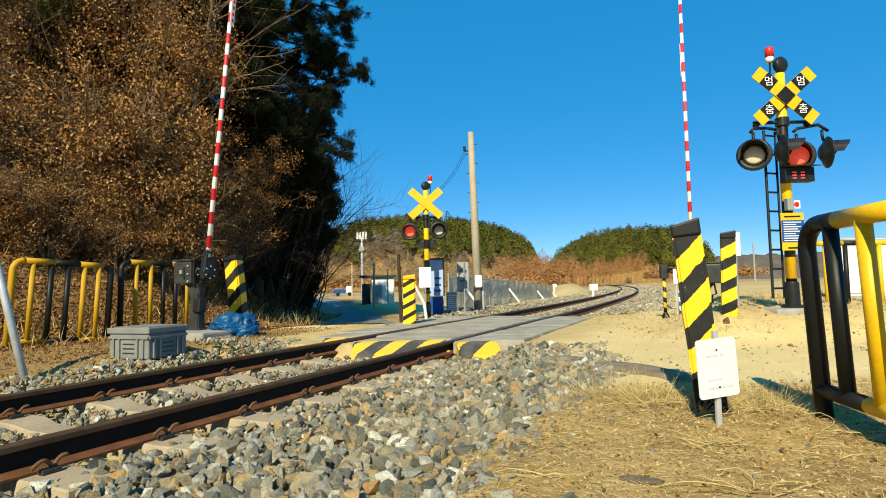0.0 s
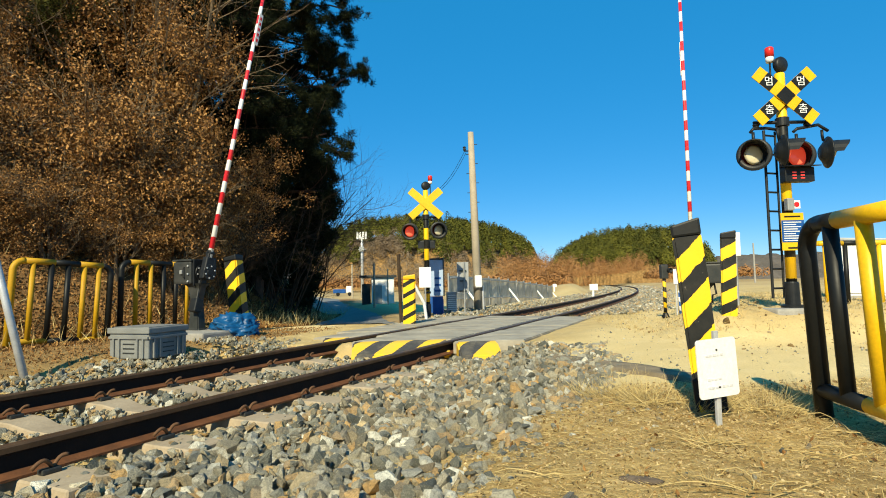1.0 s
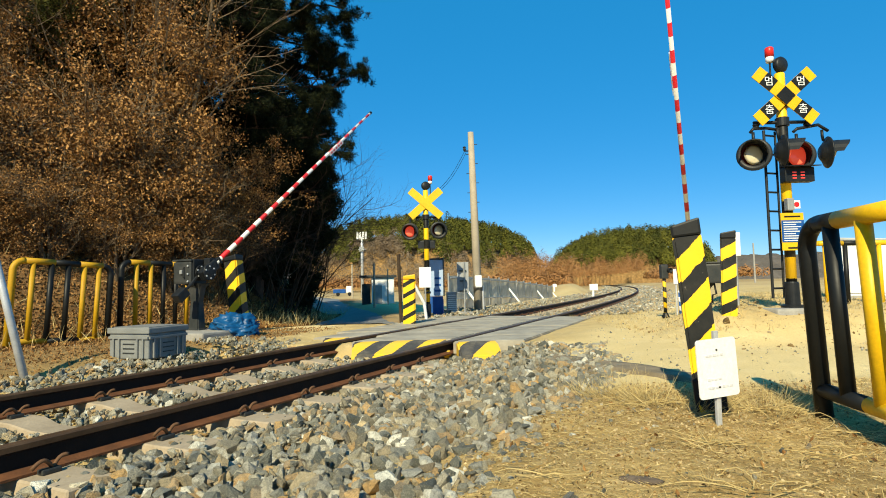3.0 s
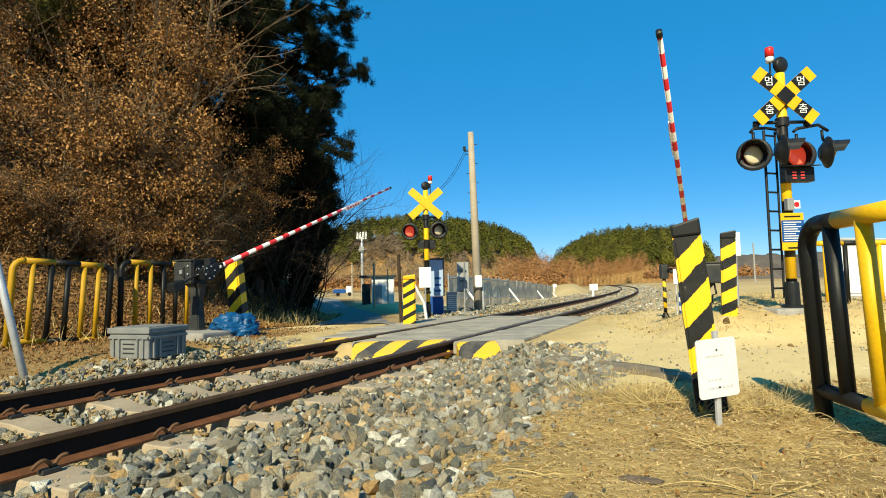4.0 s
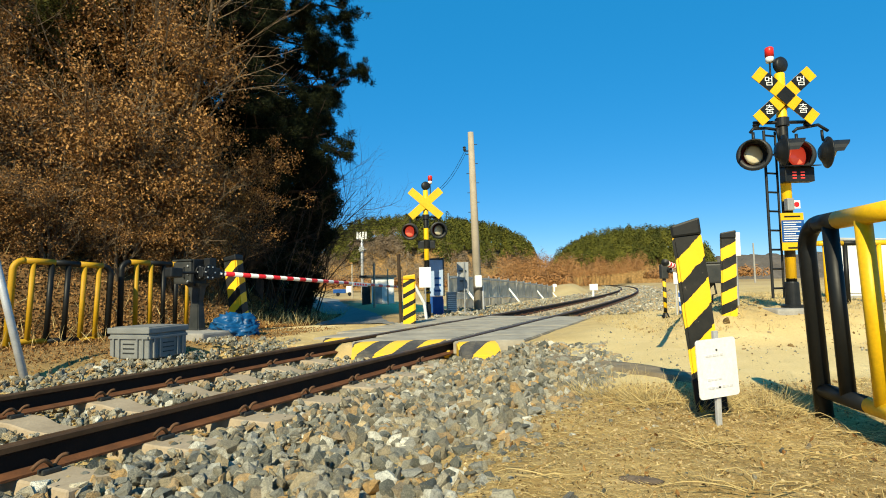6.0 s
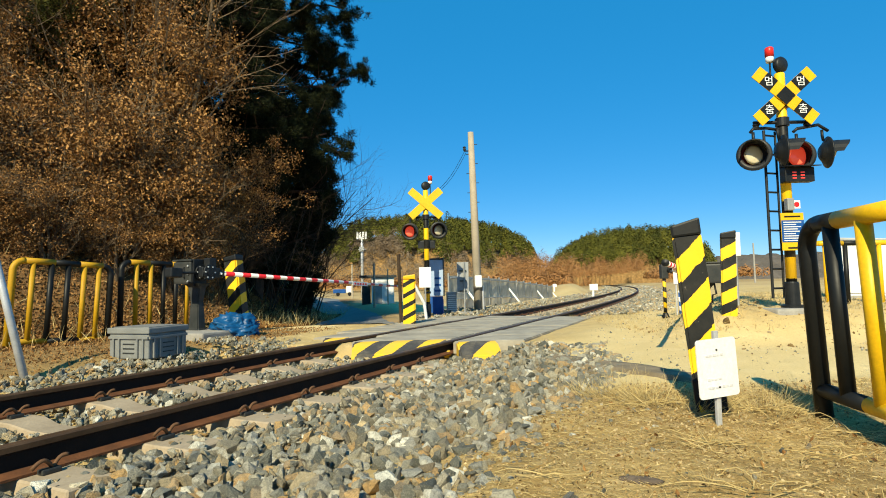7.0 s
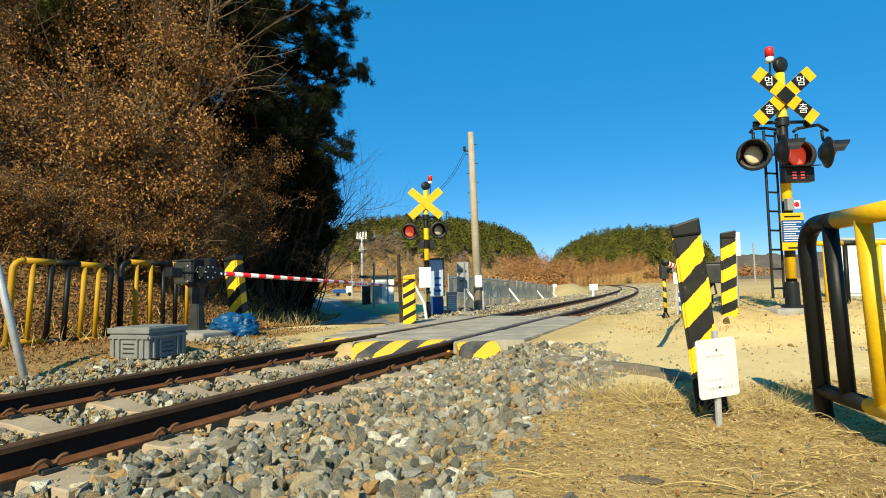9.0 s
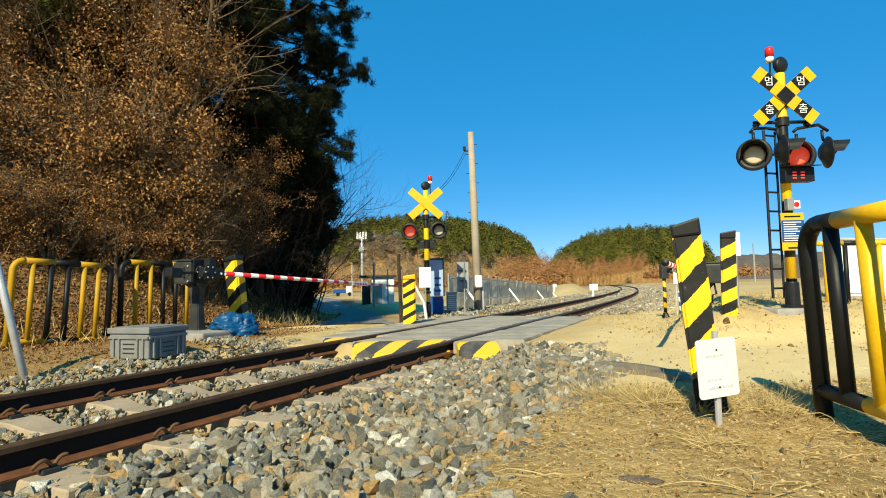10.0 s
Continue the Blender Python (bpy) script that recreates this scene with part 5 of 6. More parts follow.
def oak(seed, height, stems, leaves, low=0.15, leaf=0.066, cone=9.0):
    """A slender winter oak that keeps its brown leaves."""
    t = thing("oak_tree", pose(0, 0, 0), "slender oak with pale stems and dry brown leaves", "tree", "trees of the wooded slope")
    w = Wood(seed)
    for k in range(stems):
        a = k * 2.4 + w.r.uniform(0, 1)
        w.grow((0.12 * math.cos(a), 0.12 * math.sin(a), -0.3), (0.16 * math.cos(a), 0.16 * math.sin(a), 1), height * w.r.uniform(0.8, 1.05), 0.065, 3, 0.50, 0.04, 7, 0.07, low)
    w.mesh("trunk", M["palebark"], t)
    tips = np.array(w.tips)
    tips = tips[np.hypot(tips[:, 0], tips[:, 1]) < cone * height * (1.15 - tips[:, 2] / height)]
    held = tips[w.r.integers(0, len(tips), leaves // 80)]
    c = held[w.r.integers(0, len(held), leaves)] + w.r.normal(size=(leaves, 3)) * 0.15
    v, f = blades(c, leaf, leaf * 0.62, -0.5, w.r)
    quad_object("crown", v, f, M["oakleaf"], t)
    return t


def pine(seed, height, first, reach, tufts, needles="shaded_needle"):
    """A pine with layered pads of needles on long limbs; needles sets a shaded or sunlit tint."""
    t = thing("pine_tree", pose(0, 0, 0), "tall green pine with spreading limbs, needles tinted for shade or sun", "tree", "trees of the wooded slope")
    w = Wood(seed)
    pts = [np.array((0, 0, -0.5))]
    for k in range(10):
        pts.append(pts[-1] + np.array((w.r.normal() * 0.10, w.r.normal() * 0.10, (height + 0.5) / 10)))
    w.limb(pts, 0.20, 0.05, 9)
    limbs = 34
    for k in range(limbs):
        z = first + (height - first) * (k + 0.5) / limbs
        i = int((z + 0.5) / (height + 0.5) * 10)
        p = pts[min(i, 9)]
        a = k * 2.399 + w.r.uniform(-0.4, 0.4)
        span = reach * (0.35 + 0.85 * math.sin(math.pi * min(1, 0.10 + 0.84 * (z - first) / (height - first)))) * w.r.uniform(0.65, 1.15)
        w.grow((p[0], p[1], z), (math.cos(a), math.sin(a), 0.18), span, 0.055, 2, 0.55, 0.02, 5, 0.14, 0.3)
    w.mesh("trunk", M["pinebark"], t)
    tips = np.array(w.tips)
    tips = tips[np.hypot(tips[:, 0], tips[:, 1]) > 0.35]
    c = tips[w.r.integers(0, len(tips), tufts)] + w.r.normal(size=(tufts, 3)) * (0.08, 0.08, 0.05)
    n = 44
    cc = np.repeat(c, n, 0) + w.r.normal(size=(tufts * n, 3)) * 0.035
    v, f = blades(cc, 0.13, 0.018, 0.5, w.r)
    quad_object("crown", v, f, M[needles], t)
    return t


def shrub(seed, height, stems, name="bare_shrub", label="bare leafless shrub with many thin dark stems", lean=0.0):
    t = thing(name, pose(0, 0, 0), label, "shrub", "shrubs of the wooded slope")
    w = Wood(seed)
    for k in range(stems):
        a = k * 2.4
        w.grow((0.25 * math.cos(a), 0.25 * math.sin(a), -0.2), (0.42 * math.cos(a) + lean, 0.42 * math.sin(a), 1), height * w.r.uniform(0.6, 1.05), 0.028, 3, 0.5, 0.05, 5, 0.10, 0.25)
    w.mesh("trunk", M["twig"], t)
    return t


def at_ground(x, y, turn=0, k=1.0, dz=0.0):
    return Matrix.Translation((x, y, gz(x, y) - 0.05 + dz)) @ pose(0, 0, 0, 0, 0, turn)


def place(t, spots):
    """Sets the first thing on the first spot and copies it to the others."""
    for k, (x, y, turn, size) in enumerate(spots):
        if k == 0:
            t.scale = (size,) * 3
            t.matrix_basis = at_ground(x, y, turn) @ Matrix.Diagonal((size, size, size, 1))
        else:
            c = copy_thing(t, at_ground(x, y, turn))
            c.scale = (size,) * 3


def woods():
    place(oak(11, 7.4, 3, 30000, cone=0.42), [(-5.95, 11.6, 0, 0.96)])
    place(oak(12, 5.2, 3, 18000, 0.05), [(-8.75, 10.9, 20, 0.82), (-5.0, 12.6, 100, 0.60)])
    place(oak(13, 5.8, 4, 18000, 0.08), [(-6.9, 12.4, 60, 0.48)])
    place(oak(14, 2.7, 6, 12500, 0.02), [(-7.4, 10.4, 0, 0.8), (-5.9, 10.6, 100, 0.9), (-8.9, 9.4, 150, 0.8), (-6.7, 9.9, 200, 0.8), (-7.7, 9.1, 260, 0.8), (-5.4, 11.5, 310, 0.95),
                                         (-6.5, 10.8, 70, 1.1), (-6.5, 9.3, 30, 0.5), (-7.2, 8.8, 80, 0.5), (-5.75, 9.9, 130, 0.5), (-5.1, 10.7, 170, 0.55), (-8.0, 8.5, 330, 0.5), (-4.9, 11.7, 240, 0.7)])
    # low near-black pines, added as a dark mass for the shaded undergrowth
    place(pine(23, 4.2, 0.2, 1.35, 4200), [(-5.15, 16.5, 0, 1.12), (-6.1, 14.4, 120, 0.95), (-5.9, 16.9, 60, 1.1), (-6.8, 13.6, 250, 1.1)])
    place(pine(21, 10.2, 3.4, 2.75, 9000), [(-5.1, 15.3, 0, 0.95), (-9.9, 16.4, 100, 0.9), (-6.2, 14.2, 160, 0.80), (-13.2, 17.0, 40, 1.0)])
    place(pine(22, 9.2, 2.2, 2.6, 6500, "sunlit_needle"), [(-8.5, 13.2, 30, 0.84), (-10.8, 14.6, 300, 0.9)])
    place(shrub(31, 4.4, 7), [(-4.75, 16.2, 0, 1.0), (-5.2, 19.4, 120, 1.0), (-4.55, 14.2, 50, 0.72), (-4.4, 15.4, 20, 0.85), (-4.9, 20.5, 90, 1.0), (-4.6, 17.9, 300, 0.9)])
    place(shrub(32, 3.0, 8, lean=0.12), [(-4.7, 18.2, 0, 1.0), (-4.9, 12.6, 60, 0.8), (-7.3, 8.7, 120, 0.5), (-4.6, 11.4, 260, 0.5)])


def slope_litter():
    """Dead leaves and dry grass that cover the wooded slope."""
    r = np.random.default_rng(41)
    n = 120000
    y = r.uniform(5.5, 24, n)
    foot = slope_foot(y) + 0.15
    x = foot - np.abs(r.normal(size=n)) * 2.2
    z = ground_height(x, y)
    v, f = blades(np.stack([x, y, z], 1), 0.055, 0.032, 0.35, r)
    ob = quad_object("leaf_litter", v, f, M["litter"])
    tagged(ob, "brown dead leaves strewn over the slope", "leaf litter", kind="stuff")
    n = 1800
    y = r.uniform(6, 26, n)
    foot = slope_foot(y) + 0.2
    x = foot - np.abs(r.normal(size=n)) * 1.5 + 0.15
    v, f = blades(np.stack([x, y, ground_height(x, y) - 0.01], 1), 0.30, 0.010, 1.1, r)
    tagged(quad_object("dry_grass", v, f, M["straw"]), "dry straw grass along the foot of the slope", "grass", kind="stuff")


def straw():
    r = np.random.default_rng(43)
    # strewn straw on the foreground soil
    n = 60000
    x, y = r.uniform(-0.4, 3.4, n), r.uniform(1.4, 4.4, n)
    s, d = track_side(x, y)
    keep = (d > 2.85 + 0.2 * r.normal(size=n)) & (y < 3.9 + 0.2 * waves(x, y, 3, 12)) & (waves(x, y, 3.5, 51) + 0.8 * r.normal(size=n) > -0.35)
    x, y = x[keep], y[keep]
    flat = r.normal(size=(len(x), 3)) * (1, 1, 0.10)
    c = np.stack([x, y, ground_height(x, y) + 0.004 + 0.01 * r.uniform(size=len(x))], 1)
    v, f = blades(c, 0.038, 0.0019, 0.02, r, axis=flat * 3)
    v[:, 2] = np.maximum(v[:, 2], ground_height(v[:, 0], v[:, 1]) + 0.002)
    tagged(quad_object("straw_litter", v, f, M["straw"]), "flattened dry straw on brown soil", "grass", kind="stuff")
    # tufts
    spots = [(1.05, 3.45, 0.19), (1.12, 3.22, 0.21), (0.98, 3.62, 0.15), (1.20, 3.50, 0.15), (1.52, 3.25, 0.13), (1.57, 3.05, 0.12), (1.62, 3.40, 0.13), (1.75, 3.10, 0.13),
             (1.34, 3.10, 0.14), (1.9, 3.2, 0.13), (1.70, 2.90, 0.11), (1.12, 2.50, 0.07), (2.1, 3.35, 0.14), (0.91, 2.03, 0.06), (0.86, 3.75, 0.12)]
    for x, y, h in spots:
        h *= 1.2
        n = int(40 + 420 * h)
        rr = np.abs(r.normal(size=n)) * (0.035 + 0.2 * h)
        a = r.uniform(0, 6.283, n)
        bx, by = x + rr * np.cos(a), y + rr * np.sin(a)
        bend = r.normal(size=3) * 0.6
        out = np.stack([np.cos(a) + bend[0], np.sin(a) + bend[1], r.uniform(0.1, 1.5, n)], 1) * 0.9
        v, f = blades(np.stack([bx, by, ground_height(bx, by) - 0.01], 1), h * 0.95, 0.0024, 0.05, r, axis=out)
        tagged(quad_object("straw_tuft", v, f, M["straw"]), "tuft of dry straw-coloured grass", "grass tuft", "tufts of dry grass", "stuff")
    # long bent stalks lying on the soil
    rr = np.random.default_rng(45)
    for x, y, n, ln in ((1.02, 1.95, 9, 0.28), (1.14, 2.50, 14, 0.24), (1.10, 3.25, 16, 0.30), (1.62, 3.05, 16, 0.30), (1.80, 2.98, 12, 0.34), (1.3, 3.35, 12, 0.26), (0.35, 2.15, 5, 0.30), (1.9, 2.6, 9, 0.22), (1.5, 2.3, 6, 0.2)):
        bm = bmesh.new()
        for _ in range(n):
            a, bend, k = rr.normal() * 0.55 + rr.integers(2) * math.pi, rr.normal() * 1.6, ln * rr.uniform(0.5, 1.2)
            px, py, pts = x + rr.normal() * 0.05, y + rr.normal() * 0.035, []
            for q in range(7):
                pts.append((px, py, gz(px, py) + 0.006 + 0.10 * ln * math.sin(q / 6 * math.pi) * rr.uniform(0.6, 1)))
                px, py, a = px + math.cos(a) * k / 6, py + math.sin(a) * k / 6, a + bend / 6
            tube(pts, 0.0019, 4, bm, [0.0022, 0.0022, 0.002, 0.002, 0.0018, 0.0014, 0.0008])
        tagged(part("straw_stalks", bm, M["straw"]), "bundle of long bent dry grass stalks lying on the soil", "grass tuft", "tufts of dry grass", "stuff")
    # grass on the bank beyond the road and along the lane's far edge
    n = 26000
    x, y = r.uniform(2.6, 9.5, n), r.uniform(6.3, 13, n)
    keep = (np.hypot(x - 4.3, y - 7.0) > 0.5) & (waves(x, y, 1.6, 61) + 0.5 * r.normal(size=n) > -0.2) & (y - 0.12 * (x - 3.5) > 6.3)
    x, y = x[keep], y[keep]
    v, f = blades(np.stack([x, y, ground_height(x, y) - 0.01], 1), 0.09, 0.006, 0.25, r)
    tagged(quad_object("dry_grass", v, f, M["straw"]), "thin dry grass on the sandy bank", "grass", kind="stuff")


def gravel():
    """Pebbles on the sand and at the foot of the far signal."""
    r = np.random.default_rng(47)
    n = 5200
    x, y = r.uniform(-6, 8, n), r.uniform(2.0, 13, n)
    s, d = track_side(x, y)
    keep = ((d > 2.2) | (d < -2.0)) & (np.abs(s - 9) < 14)
    x, y = x[keep], y[keep]
    size = 0.008 * np.exp(r.normal(size=len(x)) * 0.5)
    stones("pebbles", np.stack([x, y, ground_height(x, y) + 0.3 * size], 1), size, "scattered pebbles on the sand", 48)
    n = 1100
    x, y = r.uniform(-0.2, 3.0, n), r.uniform(1.6, 3.9, n)
    s, d = track_side(x, y)
    keep = (d > 2.6) & (d < 3.0 + np.abs(r.normal(size=n)) * 0.45)
    x, y = x[keep], y[keep]
    size = 0.013 * np.exp(r.normal(size=len(x)) * 0.35)
    stones("strewn_stones", np.stack([x, y, ground_height(x, y) + 0.15 * size], 1), size, "small stones strewn into the soil beside the ballast", 50)
    # crumbs and clods of the foreground soil, and of the bank beyond the road
    n = 24000
    x, y = r.uniform(-0.6, 3.2, n), r.uniform(1.3, 4.0, n)
    s, d = track_side(x, y)
    keep = (d > 2.7) & (waves(x, y, 4, 52) + 0.7 * r.normal(size=n) > -0.5)
    x, y = x[keep], y[keep]
    size = np.minimum(0.0058 * np.exp(r.normal(size=len(x)) * 0.5), 0.012)
    stones("soil_crumbs", np.stack([x, y, ground_height(x, y) + 0.2 * size], 1), size, "crumbs and clods of dry brown soil", 53, "crumb", "soil")
    n = 4500
    x, y = r.uniform(2.6, 9, n), r.uniform(5.6, 9.5, n)
    keep = waves(x, y, 2.2, 54) + 0.6 * r.normal(size=n) > 0.1
    x, y = x[keep], y[keep]
    size = 0.009 * np.exp(r.normal(size=len(x)) * 0.6)
    stones("bank_clods", np.stack([x, y, ground_height(x, y) + 0.1 * size], 1), size, "clods of sandy soil on the bank", 55, "crumb", "soil")
    n = 13000
    s, d = r.uniform(0.5, 7.6, n), -r.uniform(1.9, 4.8, n)
    x = np.interp(s, TS, TX) + d * np.cos(np.interp(s, TS, TH))
    y = np.interp(s, TS, TY) - d * np.sin(np.interp(s, TS, TH))
    v, f = blades(np.stack([x, y, ground_height(x, y) + 0.004], 1), 0.034, 0.016, 0.15, r)
    tagged(quad_object("leaf_litter", v, f, M["litter"]), "dead leaves and twigs on the soil before the fence", "leaf litter", kind="stuff")
    n = 420
    x, y = r.uniform(-0.2, 3.0, n), r.uniform(1.4, 3.9, n)
    s, d = track_side(x, y)
    x, y = x[d > 2.7], y[d > 2.7]
    v, f = blades(np.stack([x, y, ground_height(x, y) + 0.006], 1), 0.030, 0.014, 0.12, r)
    tagged(quad_object("leaf_litter", v, f, M["litter"]), "dead leaf scraps on the soil before the road", "leaf litter", kind="stuff")
    n = 90
    x, y = r.uniform(0.8, 9, n), r.uniform(4.2, 6.8, n)
    v, f = blades(np.stack([x, y, ground_height(x, y) + 0.004], 1), 0.022, 0.012, 0.05, r)
    tagged(quad_object("leaf_litter", v, f, M["litter"]), "small dead leaves blown over the sandy road", "leaf litter", kind="stuff")
    n = 1500
    s, d = r.uniform(9.6, 15, n), -1.75 - np.abs(r.normal(size=n)) * 0.45
    x = np.interp(s, TS, TX) + d * np.cos(np.interp(s, TS, TH))
    y = np.interp(s, TS, TY) - d * np.sin(np.interp(s, TS, TH))
    stones("rubble", np.stack([x, y, ground_height(x, y) + 0.03], 1), 0.045 * np.exp(r.normal(size=n) * 0.3), "pale rubble heaped beside the far rail", 49)


def mound(name, cx, cy, wx, wy, h, label, seed):
    n = 60
    u = np.linspace(-1, 1, n)
    xx, yy = np.meshgrid(u, u)
    rr = np.hypot(xx, yy)
    z = h * np.cos(np.clip(rr, 0, 1) * math.pi / 2) ** 0.36 * (1 + 0.12 * waves(xx, yy, 4, seed)) - 1.5
    v = np.stack([cx + wx * xx.ravel(), cy + wy * yy.ravel(), z.ravel()], 1)
    i = (np.arange(n - 1)[:, None] * n + np.arange(n - 1)[None, :]).ravel()
    f = np.stack([i, i + 1, i + 1 + n, i + n], 1)
    ob = quad_object(name, v, f, M["ground"])
    at = ob.data.attributes.new("soil", "FLOAT", "POINT")
    at.data.foreach_set("value", np.ones(len(v), dtype=np.float32))
    hm = ob.data.attributes.new("humus", "FLOAT", "POINT")
    hm.data.foreach_set("value", np.full(len(v), 0.75, dtype=np.float32))
    tagged(ob, label, "hill", kind="structure")

    def top(x, y):
        a, b = (x - cx) / wx, (y - cy) / wy
        q = np.clip(np.hypot(a, b), 0, 1)
        return h * np.cos(q * math.pi / 2) ** 0.36 * (1 + 0.12 * waves(a, b, 4, seed)) - 1.5
    return top


def far_crowns(name, places, radius, tall, material, label, per, leaf, seed, width=0.6):
    r = np.random.default_rng(seed)
    n = len(places)
    k = radius * r.uniform(0.55, 1.5, n)
    u = r.normal(size=(n, per, 3))
    u /= np.linalg.norm(u, axis=2)[:, :, None]
    u[:, :, 2] = np.abs(u[:, :, 2]) * 1.25 - 0.25
    u *= r.uniform(0.72, 1.0, (n, per, 1))
    taper = np.stack([1 - 0.45 * u[:, :, 2], 1 - 0.45 * u[:, :, 2], np.ones((n, per))], 2)
    c = places[:, None, :] + u * taper * k[:, None, None] * np.array((1, 1, tall)) + np.array((0, 0, radius * tall))
    # leaf sprays lie along the crown's surface, a little ruffled
    d = np.cross(u, r.normal(size=u.shape)) + 0.25 * r.normal(size=u.shape)
    d /= np.linalg.norm(d, axis=2)[:, :, None]
    e = np.cross(u, d) + 0.25 * r.normal(size=u.shape)
    e /= np.linalg.norm(e, axis=2)[:, :, None]
    ln = leaf * r.uniform(0.6, 1.4, (n, per, 1))
    v = np.stack([c - d * ln / 2, c + e * ln * width / 2, c + d * ln / 2, c - e * ln * width / 2], 2).reshape(-1, 3)
    f = np.arange(4 * n * per).reshape(-1, 4)
    ob = quad_object(name, v, f, material)
    at = ob.data.attributes.new("tone", "FLOAT", "POINT")
    at.data.foreach_set("value", np.repeat(r.uniform(0, 1, n), per * 4).astype(np.float32))
    return tagged(ob, label, "woods", kind="stuff")


def distance():
    r = np.random.default_rng(71)
    a = mound("hill_1", -9, 190, 41, 40, 19.4, "low hill under pines behind the lane", 2)
    b = mound("hill_2", 54, 165, 22, 26, 12.6, "low round hill under pines beyond the track's bend", 3)
    def cover(top, cx, cy, wx, wy, n, lo):
        q, t = r.uniform(0, 1, n) ** 0.36 * 0.985, r.uniform(0, 6.283, n)
        x, y = cx + wx * q * np.cos(t), cy + wy * q * np.sin(t)
        y = np.where(y > cy + 0.35 * wy, 2 * cy - y, y)
        return np.stack([x, y, top(x, y)], 1)
    p = cover(a, -9, 190, 41, 40, 760, 0)
    brown = (p[:, 2] < 5.5 + 2.0 * r.normal(size=len(p))) | (p[:, 0] < -36 + 5 * r.normal(size=len(p))) | ((np.abs(p[:, 0] + 14 + 0.4 * p[:, 2]) < 7) & (p[:, 2] < 12.5 + 1.5 * r.normal(size=len(p))))
    far_crowns("pine_wood", p[~brown], 1.7, 1.9, M["hillneedle"], "dense dark green pines covering the hill", 320, 0.45, 72)
    far_crowns("bare_wood", p[brown], 1.5, 1.5, M["greywood"], "bare brown trees on the hill's lower slope", 110, 1.0, 73, 0.10)
    p = cover(b, 54, 165, 23, 26, 420, 0)
    brown = p[:, 2] < 0.6 + 0.6 * r.normal(size=len(p))
    far_crowns("pine_wood", p[~brown], 1.5, 1.9, M["hillneedle"], "round dark green pine wood beyond the bend", 320, 0.40, 74)
    far_crowns("bare_wood", p[brown], 1.2, 1.2, M["brush"], "brown brush at the foot of the pine wood", 50, 0.9, 75, 0.2)
    # brush at the edge of the fields, from the lane round to the bend
    n = 900
    x = r.uniform(-34, 62, n)
    y = 95 + 26 * r.uniform(size=n) + 0.2 * np.abs(x - 10)
    s, d = track_side(x, y)
    keep = np.abs(d) > 8
    p = np.stack([x, y, ground_height(x, y)], 1)[keep]
    far_crowns("brush", p, 1.05, 1.3, M["brush"], "orange-brown dry brush along the field edge", 46, 0.8, 76, 0.22)
    n = 90
    x, y = r.uniform(-22, 6, n), r.uniform(55, 90, n)
    p = np.stack([x, y, ground_height(x, y)], 1)
    far_crowns("bare_wood", p, 1.3, 1.9, M["greywood"], "bare thin trees behind the lane", 60, 0.9, 77, 0.06)
    n = 70
    x = np.concatenate([r.uniform(11, 24, n), r.uniform(26, 44, n)])
    y = np.concatenate([r.uniform(100, 125, n), r.uniform(118, 135, n)])
    p = np.stack([x, y, ground_height(x, y)], 1)
    far_crowns("bare_wood", p, 1.5, 2.2, M["brush"], "tall orange-brown bare trees between the hills", 150, 0.8, 78, 0.08)
    # far ridges; the farther one's bluish grey tone has the air's haze painted in
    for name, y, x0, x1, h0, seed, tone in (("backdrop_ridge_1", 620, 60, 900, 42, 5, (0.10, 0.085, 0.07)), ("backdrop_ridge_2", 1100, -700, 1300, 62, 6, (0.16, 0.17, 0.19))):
        n = 220
        xs = np.linspace(x0, x1, n)
        top = h0 * (0.72 + 0.20 * waves(xs, 0 * xs, 0.010, seed) + 0.10 * waves(xs, 0 * xs, 0.05, seed + 1)) + 1.5 * np.random.default_rng(seed).normal(size=n)
        top *= sm(xs, x0, x0 + 120)
        v, f = [], []
        for q, fr in enumerate((0.0, 0.45, 0.8, 1.0)):
            for i in range(n):
                v.append((xs[i], y + 90 * fr, top[i] * math.sin(fr * math.pi / 2) - 3 * (q == 0)))
        for q in range(3):
            for i in range(n - 1):
                f.append((q * n + i, q * n + i + 1, (q + 1) * n + i + 1, (q + 1) * n + i))
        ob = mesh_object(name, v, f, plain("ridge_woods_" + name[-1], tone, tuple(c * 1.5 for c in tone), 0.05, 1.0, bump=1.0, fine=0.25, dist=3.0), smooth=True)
        tagged(ob, "distant wooded ridge, brown or painted hazy grey", "hill", kind="structure")
    # slim far poles on the fields
    for x, y, h in ((27.5, 50, 3.6), (66, 210, 11)):
        p = part("pole", lathe([(0.09, 0), (0.06, h), (0.005, h + 0.02)], 10), M["concrete"])
        p.matrix_basis = pose(x, y, gz(x, y) - 0.1)
        tagged(p, "thin utility pole standing in the field", "pole", "poles of the fields")


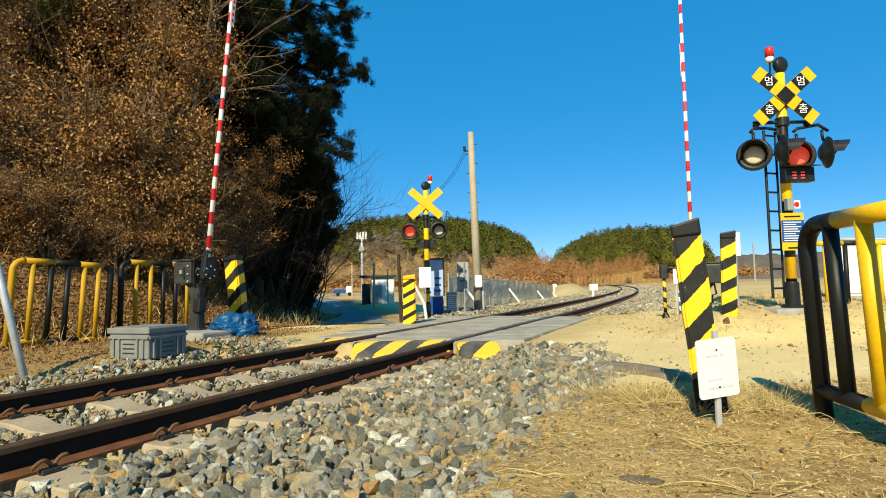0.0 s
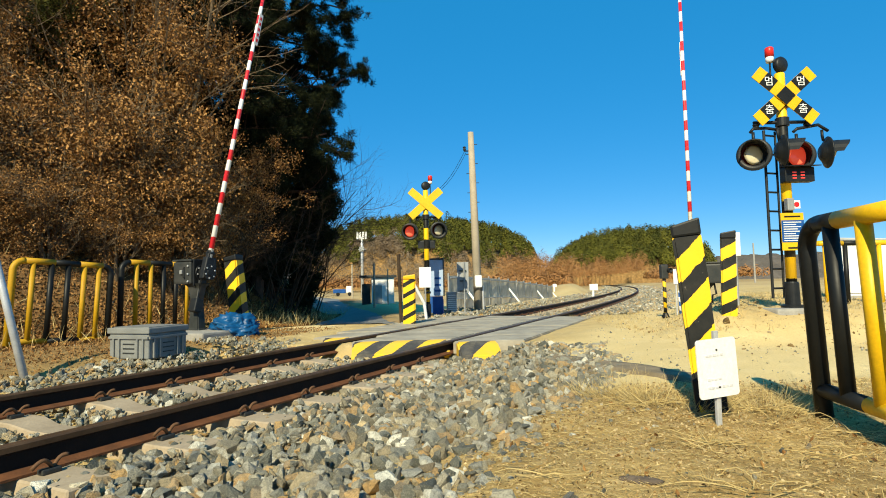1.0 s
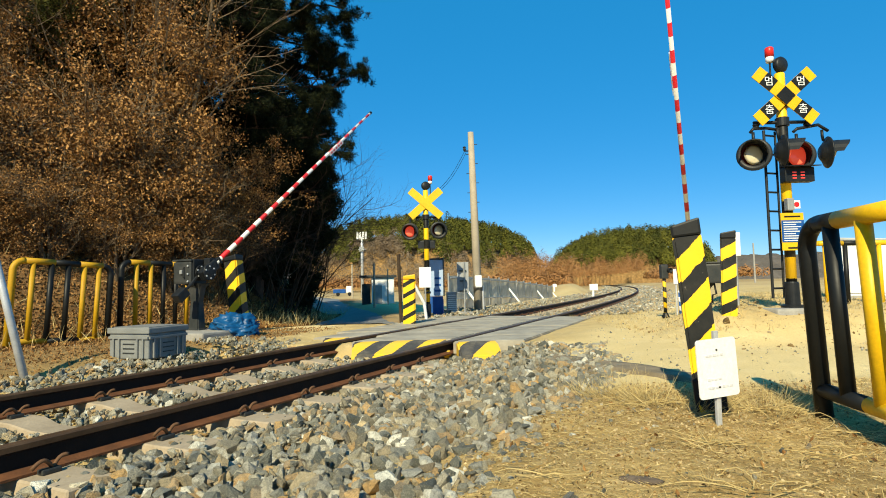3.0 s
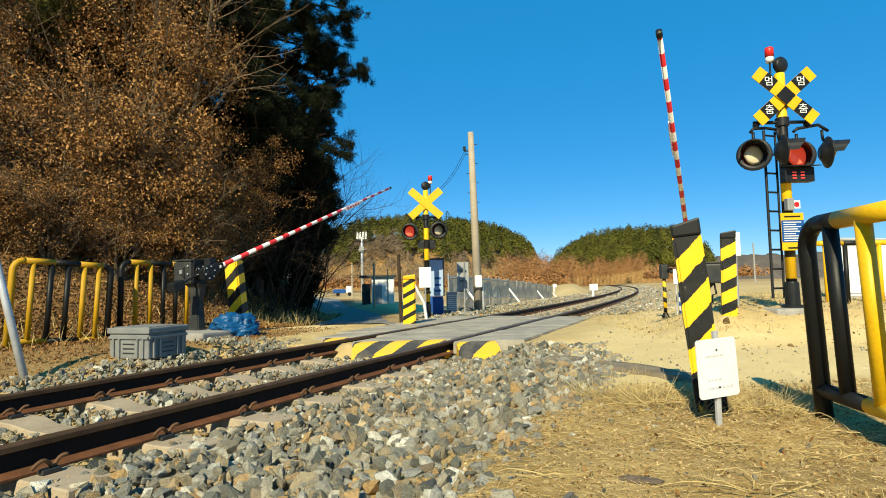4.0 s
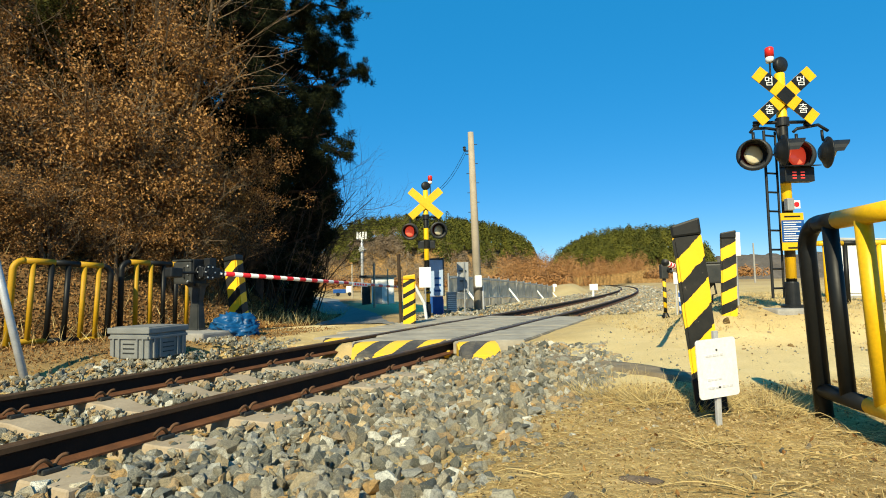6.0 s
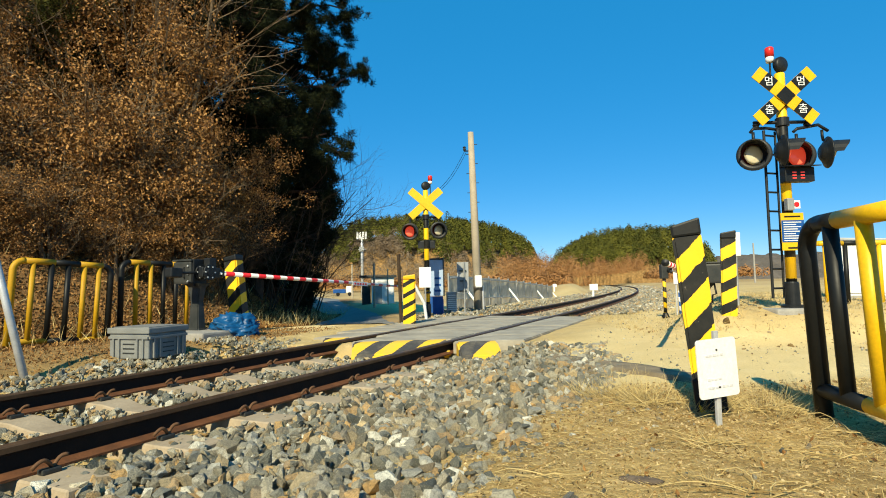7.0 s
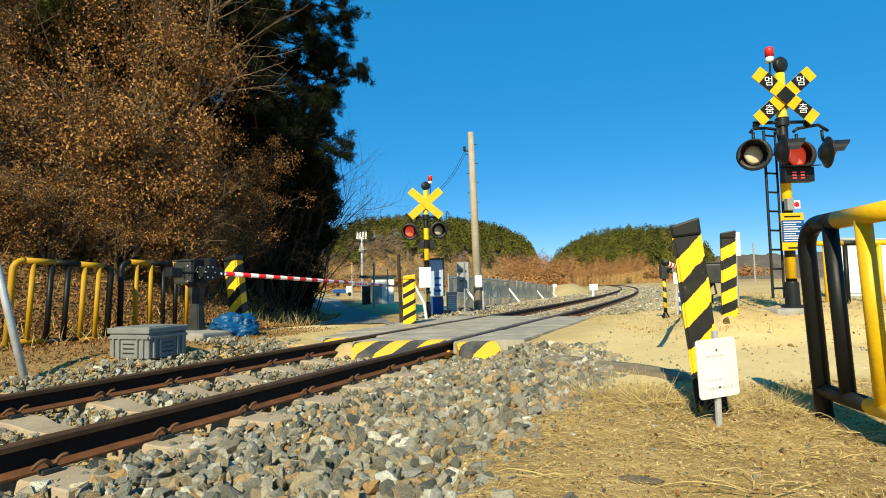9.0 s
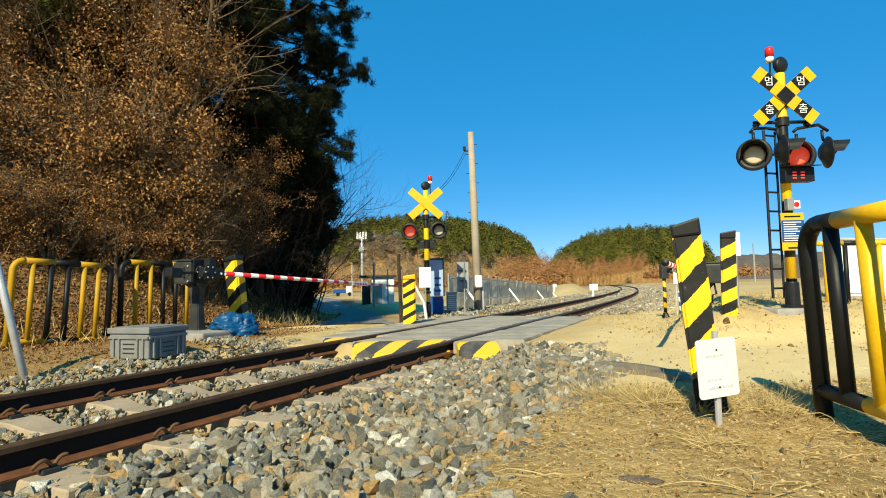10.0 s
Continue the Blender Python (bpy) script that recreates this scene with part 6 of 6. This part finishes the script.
def bark_piece():
    bm = bmesh.new()
    bmesh.ops.create_icosphere(bm, subdivisions=3, radius=1)
    for v in bm.verts:
        c = v.co.copy()
        k = 1 + 0.25 * noise.noise(c * 2.1) + 0.08 * noise.noise(c * 6)
        v.co = Vector((c.x * 0.075 * k, c.y * 0.028 * k, c.z * 0.014 * k))
    b = part("bark_piece", bm, M["bark"], smooth=True)
    b.matrix_basis = pose(0.69, 2.07, gz(0.69, 2.07) + 0.008, 0, 0, -20)
    tagged(b, "flat brown piece of bark lying on the soil", "bark")


woods()
bark_piece()
slope_litter()
straw()
gravel()
distance()


# ---- movement ----
LEFT_ANGLES = [(0, 83.5), (0.5, 80.5), (1.0, 75.5), (1.5, 67.5), (2.0, 58), (2.5, 47.5), (2.7, 43.5), (3.2, 34), (3.8, 24), (4.1, 18.5), (4.5, 12), (4.7, 9), (5.0, 4.6), (5.3, 0.3), (5.5, -2.0), (5.8, -2.7), (6.5, -2.5), (10, -2.5)]
RIGHT_ANGLES = [(0, 92), (0.5, 92), (1.0, 91), (1.5, 84), (2.0, 70), (2.5, 55), (2.7, 50), (3.2, 39), (3.8, 27.5), (4.1, 23), (4.4, 19), (4.7, 14.5), (5.0, 10.5), (5.3, 6.3), (5.5, 4), (5.8, 1.0), (6.1, 0.5), (10, 0.5)]


def flash_rows(first_on):
    """Turns of a two-sided lens, half a turn each half second. first_on: shows red at the start."""
    rows, a = [(0.0, 180.0 if first_on else 0.0)], (180.0 if first_on else 0.0)
    t = 0.1
    while t < 9.75:
        for k in range(4):
            rows.append((t + 0.02 + k / 50, a + 60 * k))
        a += 180
        t += 0.5
    rows.append((10.0, a))
    return rows


def motions():
    for key, angles in (("left", LEFT_ANGLES), ("right", RIGHT_ANGLES)):
        arm, h = MOVERS[key]
        walk(arm, [(t, pose(0, 0, h, 0, -a, 0)) for t, a in angles])
    for key, on in (("near_a", False), ("near_b", True), ("far_a", True), ("far_b", False)):
        for lens in MOVERS[key]:
            x, y, z = lens.location
            walk(lens, [(t, pose(x, y, z, 0, 0, a)) for t, a in flash_rows(on)])


motions()
